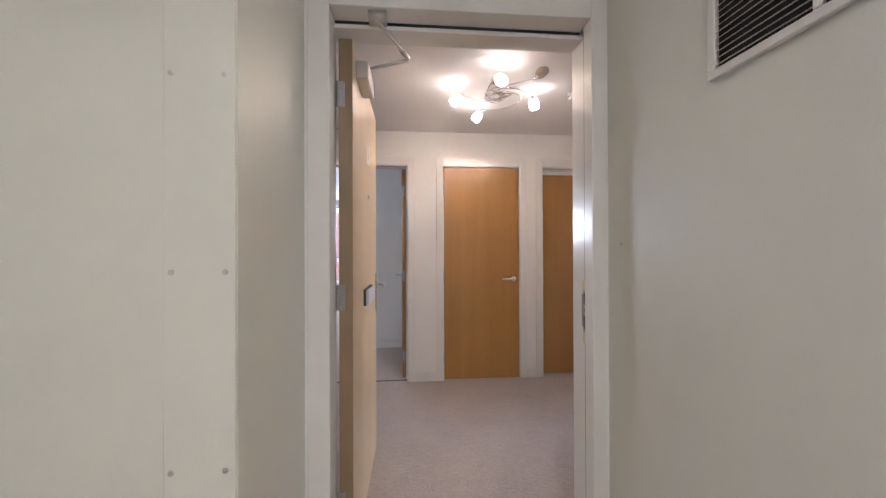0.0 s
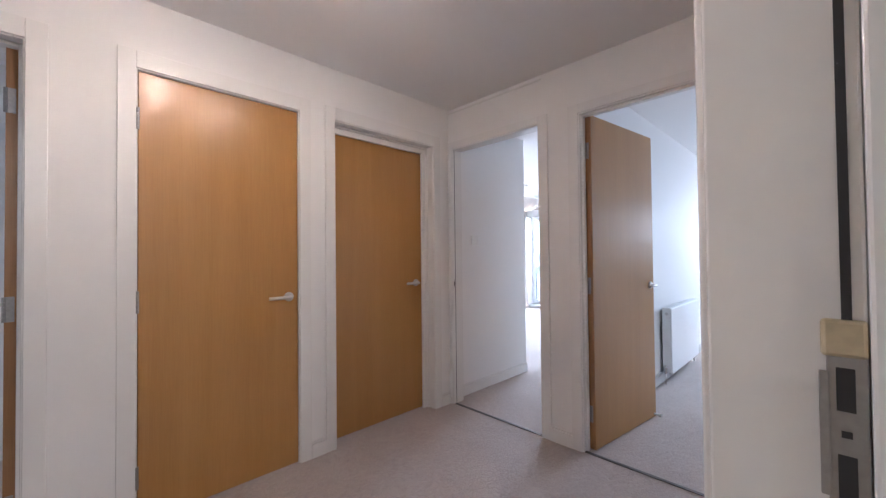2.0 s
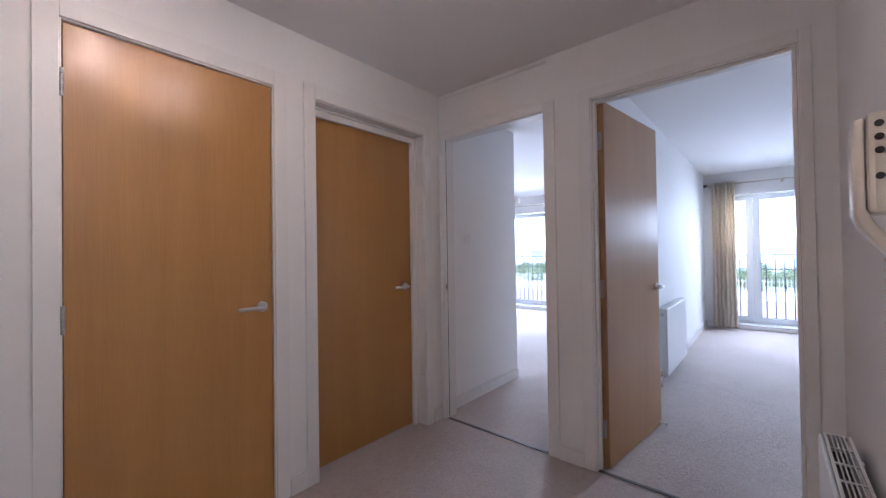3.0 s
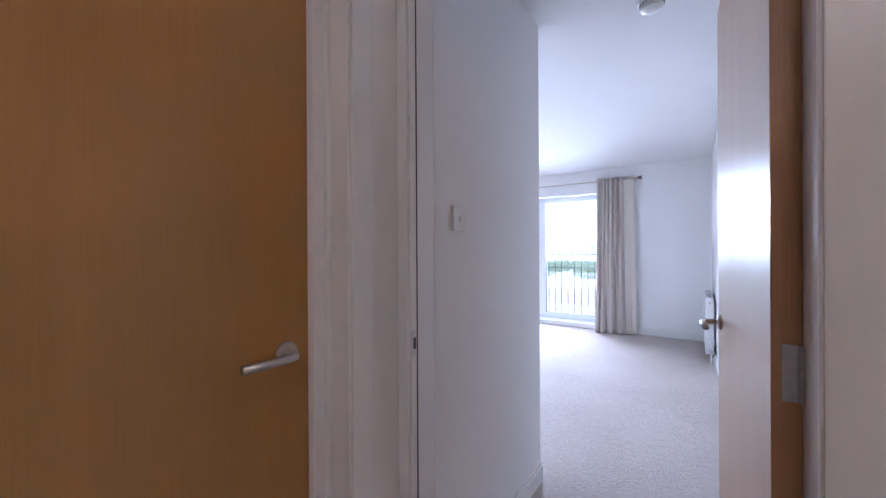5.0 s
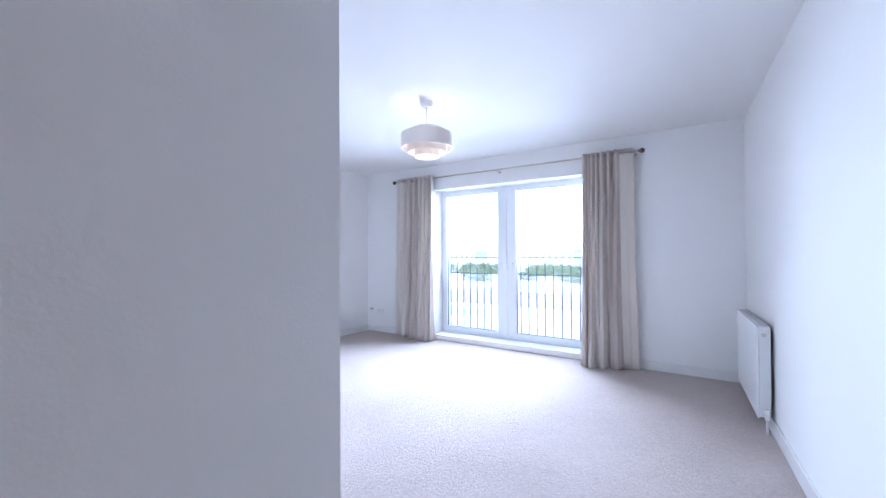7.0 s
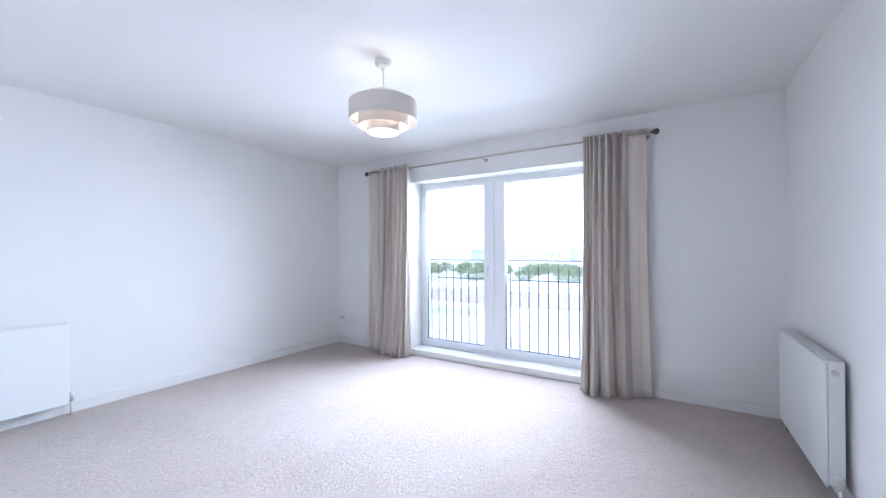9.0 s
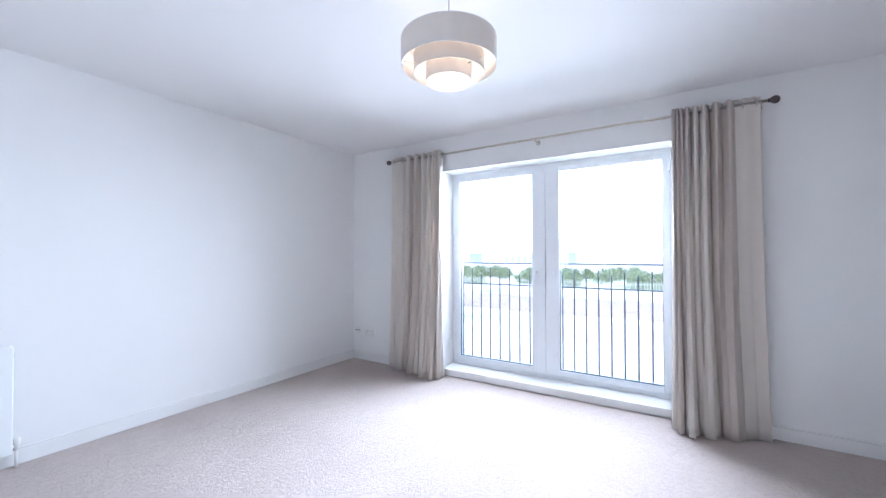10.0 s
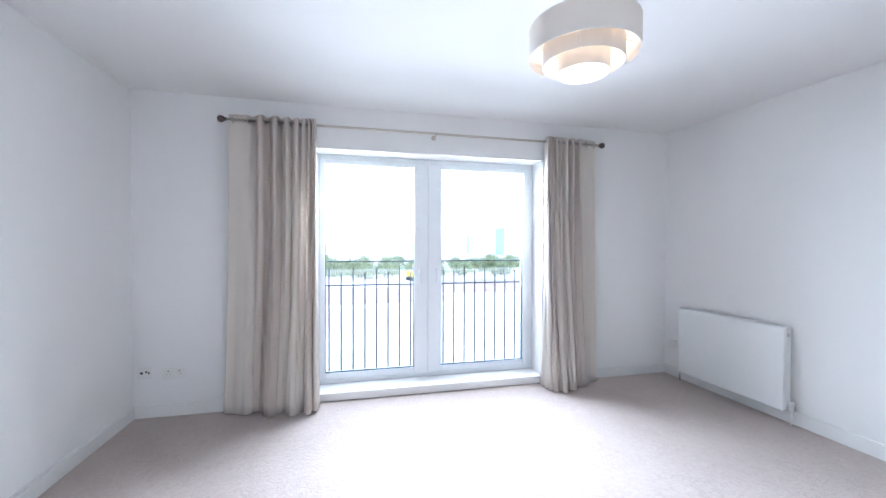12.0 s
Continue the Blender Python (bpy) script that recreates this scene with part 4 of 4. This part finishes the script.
# ---- hall: entry phone on the wall by the front door ----
def entry_phone():
    root = tagged(new("entry_phone"), "cream wall entry phone with handset and curly cord", "entry phone")
    root.location = (0.98, -2.07, 1.375)
    boxes("mount", [(-0.046, 0.046, 0.0, 0.026, -0.088, 0.085)], CREAM, root, 0.006)
    boxes("base", [(-0.05, 0.05, 0.029, 0.068, -0.10, 0.092)], CREAM, root, 0.010)
    boxes("base_slot", [(-0.044, 0.044, 0.024, 0.031, -0.085, 0.08)], DARK, root)
    # slim handset on the front, its lower end bent back towards the wall
    side = [(0.070, 0.085), (0.084, 0.080), (0.088, 0.03), (0.088, -0.10), (0.080, -0.125), (0.044, -0.178), (0.026, -0.186), (0.028, -0.168), (0.060, -0.115), (0.070, -0.09)]
    bm = bmesh.new()
    ends = [[bm.verts.new((x, y, z)) for y, z in side] for x in (-0.046, 0.0)]
    bm.faces.new(ends[0])
    bm.faces.new(ends[1][::-1])
    for i in range(len(side)):
        j = (i + 1) % len(side)
        bm.faces.new((ends[0][i], ends[0][j], ends[1][j], ends[1][i]))
    finish("handset", bm, CREAM, root, bevel=0.004)
    for z in (0.068, 0.043, 0.018, -0.03):
        lathe("button", [(0.002, 0), (0.0065, 0), (0.0065, 0.003), (0.002, 0.004)], (-0.05, 0.052, z), DARK, root, aim((-1, 0, 0)), 12)
    # curly cord: stretched coils, then a dense hanging bunch that turns up again
    cord = []
    for i in range(560):
        u = i / 559
        q = 2 * math.pi * 40 * u
        if u < 0.16:
            z, y0_ = -0.182 - 0.13 * u / 0.16, 0.034
        elif u < 0.62:
            z, y0_ = -0.312 - 0.125 * (u - 0.16) / 0.46, 0.034
        else:
            z, y0_ = -0.437 + 0.18 * (u - 0.62) / 0.38, 0.018
        cord.append((-0.02 + 0.02 * u + 0.011 * math.cos(q), y0_ + 0.011 * math.sin(q), z))
    tube("cord", cord, 0.0026, CREAM, root, 6)
    return root


entry_phone()


# ---- landing ----
def wall_vent():
    root = tagged(new("air_vent"), "grey-framed louvred air vent on the landing wall", "vent")
    root.location = (RX, -3.065, 1.87)
    L, h_ = 0.30, 0.215
    boxes("frame", [(-0.014, 0, -L, L, -h_, -h_ + 0.022), (-0.014, 0, -L, L, h_ - 0.022, h_), (-0.014, 0, -L, -L + 0.022, -h_ + 0.022, h_ - 0.022), (-0.014, 0, L - 0.022, L, -h_ + 0.022, h_ - 0.022), (-0.013, 0, -0.008 + 0.05, 0.008 + 0.05, -h_ + 0.022, h_ - 0.022)], PLASTIC, root, 0.003)
    boxes("duct", [(-0.002, -0.0005, -L + 0.02, L - 0.02, -h_ + 0.02, h_ - 0.02)], DARK, root)
    k, z = 0, -h_ + 0.03
    while z < h_ - 0.024:
        bm = bmesh.new()
        v_ = [bm.verts.new(p) for p in ((-0.012, -L + 0.02, z), (-0.012, L - 0.02, z), (-0.003, L - 0.02, z + 0.007), (-0.003, -L + 0.02, z + 0.007), (-0.011, -L + 0.02, z - 0.0015), (-0.011, L - 0.02, z - 0.0015), (-0.002, L - 0.02, z + 0.0055), (-0.002, -L + 0.02, z + 0.0055))]
        for q in ((0, 1, 2, 3), (7, 6, 5, 4), (0, 1, 5, 4), (1, 2, 6, 5), (2, 3, 7, 6), (3, 0, 4, 7)):
            bm.faces.new([v_[i] for i in q])
        finish("louvre", bm, STEEL, root)
        z += 0.0155
    return root


wall_vent()
pan = tagged(new("access_panel"), "pale painted access strip fixed with screws", "panel", kind="structure")
boxes("strip", [(-0.846, -0.701, LY - 0.009, LY - 0.0005, 0.02, H - 0.01)], LANDING, pan, 0.003)
for xx in (-0.829, -0.722):
    for zz in (0.37, 0.785, 1.20, 1.615, 2.03):
        lathe("screw", [(0.001, 0), (0.006, 0), (0.0055, 0.003), (0.001, 0.0045)], (xx, LY - 0.009, zz), STEEL, pan, aim((0, -1, 0)), 10)
tagged(lathe("wall_screw", [(0.001, 0), (0.006, 0), (0.006, 0.006), (0.001, 0.007)], (RX, -2.36, 1.265), STEEL, None, aim((-1, 0, 0)), 12), "small painted-over screw in the landing wall", "screw")
# Lamp added out of view to light the landing; its form is invented.
ll = tagged(new("added_landing_lamp"), "unseen round ceiling lamp added to light the landing", "ceiling light")
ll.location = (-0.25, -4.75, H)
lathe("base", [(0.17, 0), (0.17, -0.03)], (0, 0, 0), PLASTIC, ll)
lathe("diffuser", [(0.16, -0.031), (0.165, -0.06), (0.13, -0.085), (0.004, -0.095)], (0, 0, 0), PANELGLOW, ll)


# ---- second bedroom: window, pale curtain ----
rw = tagged(new("window_3"), "white casement window with a transom, brick wall beyond", "window", kind="structure")
wy0, wy1 = 5.17, 5.24
boxes("frame", [(SW[0], SW[1], wy0, wy1, SW[2], SW[2] + 0.06), (SW[0], SW[1], wy0, wy1, SW[3] - 0.06, SW[3]), (SW[0], SW[0] + 0.06, wy0, wy1, SW[2] + 0.06, SW[3] - 0.06), (SW[1] - 0.06, SW[1], wy0, wy1, SW[2] + 0.06, SW[3] - 0.06),
                (SW[0] + 0.06, SW[1] - 0.06, wy0, wy1, 1.0, 1.08), (-2.42, -2.34, wy0, wy1, 1.08, SW[3] - 0.06)], UPVC, rw, 0.005)
g = box("pane", SW[0] + 0.05, SW[1] - 0.05, 5.20, 5.206, SW[2] + 0.05, SW[3] - 0.05, GLASS, rw)
g.visible_shadow = False
boxes("sill", [(SW[0] - 0.03, SW[1] + 0.03, 5.02, 5.17, SW[2] - 0.03, SW[2] + 0.002)], GLOSS, rw, 0.005)
cu = curtain("curtain", 0, 0.0, -0.42, 0.01, 2.19, 5, VOILE, "pale sheer curtain gathered at the window", seed=12, flare=-0.35, bias=1.1, depth=0.04)
cu.matrix_world = pose(-1.42, 4.93, 0, 0, 0, -90) @ Matrix.Diagonal((1, 1, 1, 1))
rp = tagged(new("curtain_pole"), "thin dark curtain pole over the bedroom window", "curtain pole")
rp.location = (-2.4, 4.94, 2.205)
tube("rod", [(-1.0, 0, 0), (0.95, 0, 0)], 0.010, FINIAL, rp, 10)
for xx in (-0.9, 0.88):
    tube("bracket", [(xx, 0, 0), (xx, 0.11, 0)], 0.006, FINIAL, rp, 8)

# ---- outside ----
GZ = -5.2
bm = bmesh.new()
vs = [bm.verts.new(p) for p in ((-1500, -1500, GZ), (2500, -1500, GZ), (2500, 1500, GZ), (-1500, 1500, GZ))]
bm.faces.new(vs)
tagged(finish("ground", bm, GROUND), "bare pale building ground with brown earth and grass", "ground", kind="structure")
tagged(box("neighbour_wall", -9, 1.5, 14, 14.4, GZ, 6.0, BRICK), "red brick wall of the neighbouring building", "brick wall", kind="structure")
tagged(box("building_base", -4.2, WX + 0.5, -6.3, 5.4, GZ, -0.26, CONCRETE), "storey below, rendered", "building", kind="structure")


def earth_bank(x, y, lx, ly, h_, seed):
    """A low uneven heap of earth."""
    rnd = random.Random(seed)
    bm = bmesh.new()
    n, m_ = 26, 10
    g_ = [[bm.verts.new((x + lx * (j / m_ - 0.5), y + ly * (i / n - 0.5),
                         GZ - 0.05 + h_ * max(0.0, math.sin(math.pi * j / m_)) ** 0.8 * max(0.0, math.sin(math.pi * i / n)) ** 0.4 * (0.6 + 0.6 * noise.noise((i * 0.3, j * 0.4, seed)) + 0.1 * rnd.random()))) for j in range(m_ + 1)] for i in range(n + 1)]
    for i in range(n):
        for j in range(m_):
            bm.faces.new((g_[i][j], g_[i][j + 1], g_[i + 1][j + 1], g_[i + 1][j]))
    return tagged(finish("earth_mound", bm, EARTH, smooth=True), "low mound of bare brown earth", "earth")


EARTH = plain("brown_earth", (0.27, 0.21, 0.195), 0.95, var=0.3, scale=0.5, bump=0.4, bump_scale=6)
for k, (x, y, lx, ly, h_) in enumerate(((52, 14, 14, 46, 1.3), (58, -24, 12, 40, 1.4), (54, 52, 12, 38, 1.2), (62, 90, 14, 50, 1.6))):
    earth_bank(x, y, lx, ly, h_, k + 1)


def tree(height, spread, seed):
    """A tapered trunk with limbs and a loose crown of leaf clumps."""
    rnd = random.Random(seed)
    root = tagged(new("tree"), "leafy green tree beyond the building ground", "tree", group="trees at the edge of the ground")
    bm = bmesh.new()
    tips = []
    add_lathe(bm, [(0.16, 0), (0.12, height * 0.3), (0.07, height * 0.65), (0.02, height * 0.9)], (0, 0, 0), None, 8)
    for k in range(9):
        q, z = rnd.uniform(0, 6.28), height * rnd.uniform(0.03, 0.75)
        r = spread * rnd.uniform(0.5, 1.0) * (1.15 - z / height)
        e = Vector((r * math.cos(q), r * math.sin(q), z + height * rnd.uniform(0.1, 0.25)))
        add_tube(bm, [(0, 0, z), (e.x * 0.5, e.y * 0.5, z + (e.z - z) * 0.35), e], 0.035, 5)
        tips += [e, e * 0.7 + Vector((0, 0, z * 0.3))]
    tips += [Vector((0, 0, height * 0.9)), Vector((0, 0, height * 0.7))]
    finish("trunk", bm, BARK, root)
    bm = bmesh.new()
    for p in tips:
        for _ in range(60):
            c_ = p + Vector((rnd.gauss(0, 1), rnd.gauss(0, 1), rnd.gauss(0, 0.7))) * spread * 0.22
            s_ = rnd.uniform(0.12, 0.3)
            u, w = Vector((rnd.gauss(0, 1), rnd.gauss(0, 1), rnd.gauss(0, 1))).normalized(), Vector((rnd.gauss(0, 1), rnd.gauss(0, 1), rnd.gauss(0, 1))).normalized()
            bm.faces.new([bm.verts.new(c_ + u * s_), bm.verts.new(c_ + w * s_ * 0.6), bm.verts.new(c_ - u * s_), bm.verts.new(c_ - w * s_ * 0.6)])
    crown = finish("crown", bm, LEAF_HAZED, root)
    tagged(crown, kind="stuff")
    return root


kinds = [tree(3.2, 2.6, 1), tree(4.6, 2.9, 2), tree(2.6, 2.8, 3), tree(2.2, 2.4, 5), tree(2.9, 2.9, 6)]
rnd = random.Random(4)
spots = [(rnd.uniform(75, 112), -110 + 1.75 * i + rnd.uniform(-1.5, 1.5)) for i in range(160)]
for i, (x, y) in enumerate(spots):
    m = pose(x, y, GZ, 0, 0, rnd.uniform(0, 360))
    if i < 5:
        kinds[i].matrix_world = m
    else:
        copy_thing(kinds[rnd.choice((0, 2, 2, 2, 3, 3, 3, 4, 4))], m)


def far_building(x, y, w, d_, h_, label, rows=3, cols=7):
    root = tagged(new("far_building"), label, "building", kind="structure")
    root.location = (x, y, GZ)
    boxes("walls", [(-d_ / 2, d_ / 2, -w / 2, w / 2, 0, h_)], CLAD, root)
    boxes("roof", [(-d_ / 2 - 0.4, d_ / 2 + 0.4, -w / 2 - 0.4, w / 2 + 0.4, h_, h_ + 0.5)], CONCRETE, root)
    pane = []
    for r in range(rows):
        for c_ in range(cols):
            yy, zz = -w / 2 + w * (c_ + 0.5) / cols, h_ * (r + 0.5) / rows
            pane.append((-d_ / 2 - 0.05, -d_ / 2 + 0.1, yy - w / cols * 0.25, yy + w / cols * 0.25, zz - h_ / rows * 0.25, zz + h_ / rows * 0.25))
    boxes("windows", pane, FARGLASS, root)


far_building(210, -86, 12, 14, 15, "tall grey building in the distance", 5, 4)
far_building(230, -69, 4, 5, 10.5, "narrow grey tower in the distance", 4, 1)
far_building(240, 75, 40, 20, 7.2, "long low grey hall in the distance", 1, 10)
far_building(260, 150, 40, 20, 7.0, "long low grey hall in the distance", 1, 9)
# palisade fence in front of the trees
bm = bmesh.new()
for i in range(420):
    y = -80 + 0.42 * i
    add_box(bm, 73.0, 73.03, y, y + 0.07, GZ, GZ + 1.9)
for z in (0.4, 1.5):
    add_box(bm, 73.03, 73.07, -80, 97, GZ + z, GZ + z + 0.05)
tagged(finish("palisade_fence", bm, GALV), "grey steel palisade fence round the ground", "fence", kind="stuff")


def digger():
    """A small tracked excavator: tracks, turntable body with cab, folded boom and bucket."""
    root = tagged(new("excavator"), "yellow tracked excavator parked on the bare ground", "excavator")
    for y in (-0.85, 0.85):
        bm = bmesh.new()
        prof = [(1.25 * math.copysign(1, math.cos(q)) + 0.32 * math.cos(q), 0.36 + 0.34 * math.sin(q)) for q in [math.pi * (i + 0.5) / 8 for i in range(16)]]
        ring = [[bm.verts.new((x, y + w, z)) for x, z in prof] for w in (-0.22, 0.22)]
        bm.faces.new(ring[0])
        bm.faces.new(ring[1][::-1])
        for i in range(16):
            bm.faces.new((ring[0][i], ring[0][(i + 1) % 16], ring[1][(i + 1) % 16], ring[1][i]))
        finish("track", bm, IRON, root)
    boxes("body", [(-1.5, 0.9, -1.0, 1.0, 0.78, 1.45), (-1.5, -0.5, -0.95, 0.95, 1.45, 1.75)], DIGGER, root, 0.08)
    boxes("cab", [(-0.45, 0.8, 0.1, 0.95, 1.45, 2.45)], FARGLASS, root, 0.08)
    boxes("cab_roof", [(-0.5, 0.85, 0.06, 0.99, 2.45, 2.55)], DIGGER, root, 0.03)
    bm = bmesh.new()
    add_tube(bm, [(0.7, -0.35, 1.3), (1.9, -0.35, 2.7), (3.1, -0.35, 2.75)], 0.19, 8)
    add_tube(bm, [(3.0, -0.35, 2.9), (3.5, -0.35, 0.9)], 0.14, 8)
    finish("boom", bm, DIGGER, root)
    boxes("bucket", [(3.0, 3.6, -0.75, 0.05, 0.15, 0.85)], HINGE, root, 0.1)
    return root


digger().matrix_world = pose(69, -8.4, GZ, 0, 0, -70)
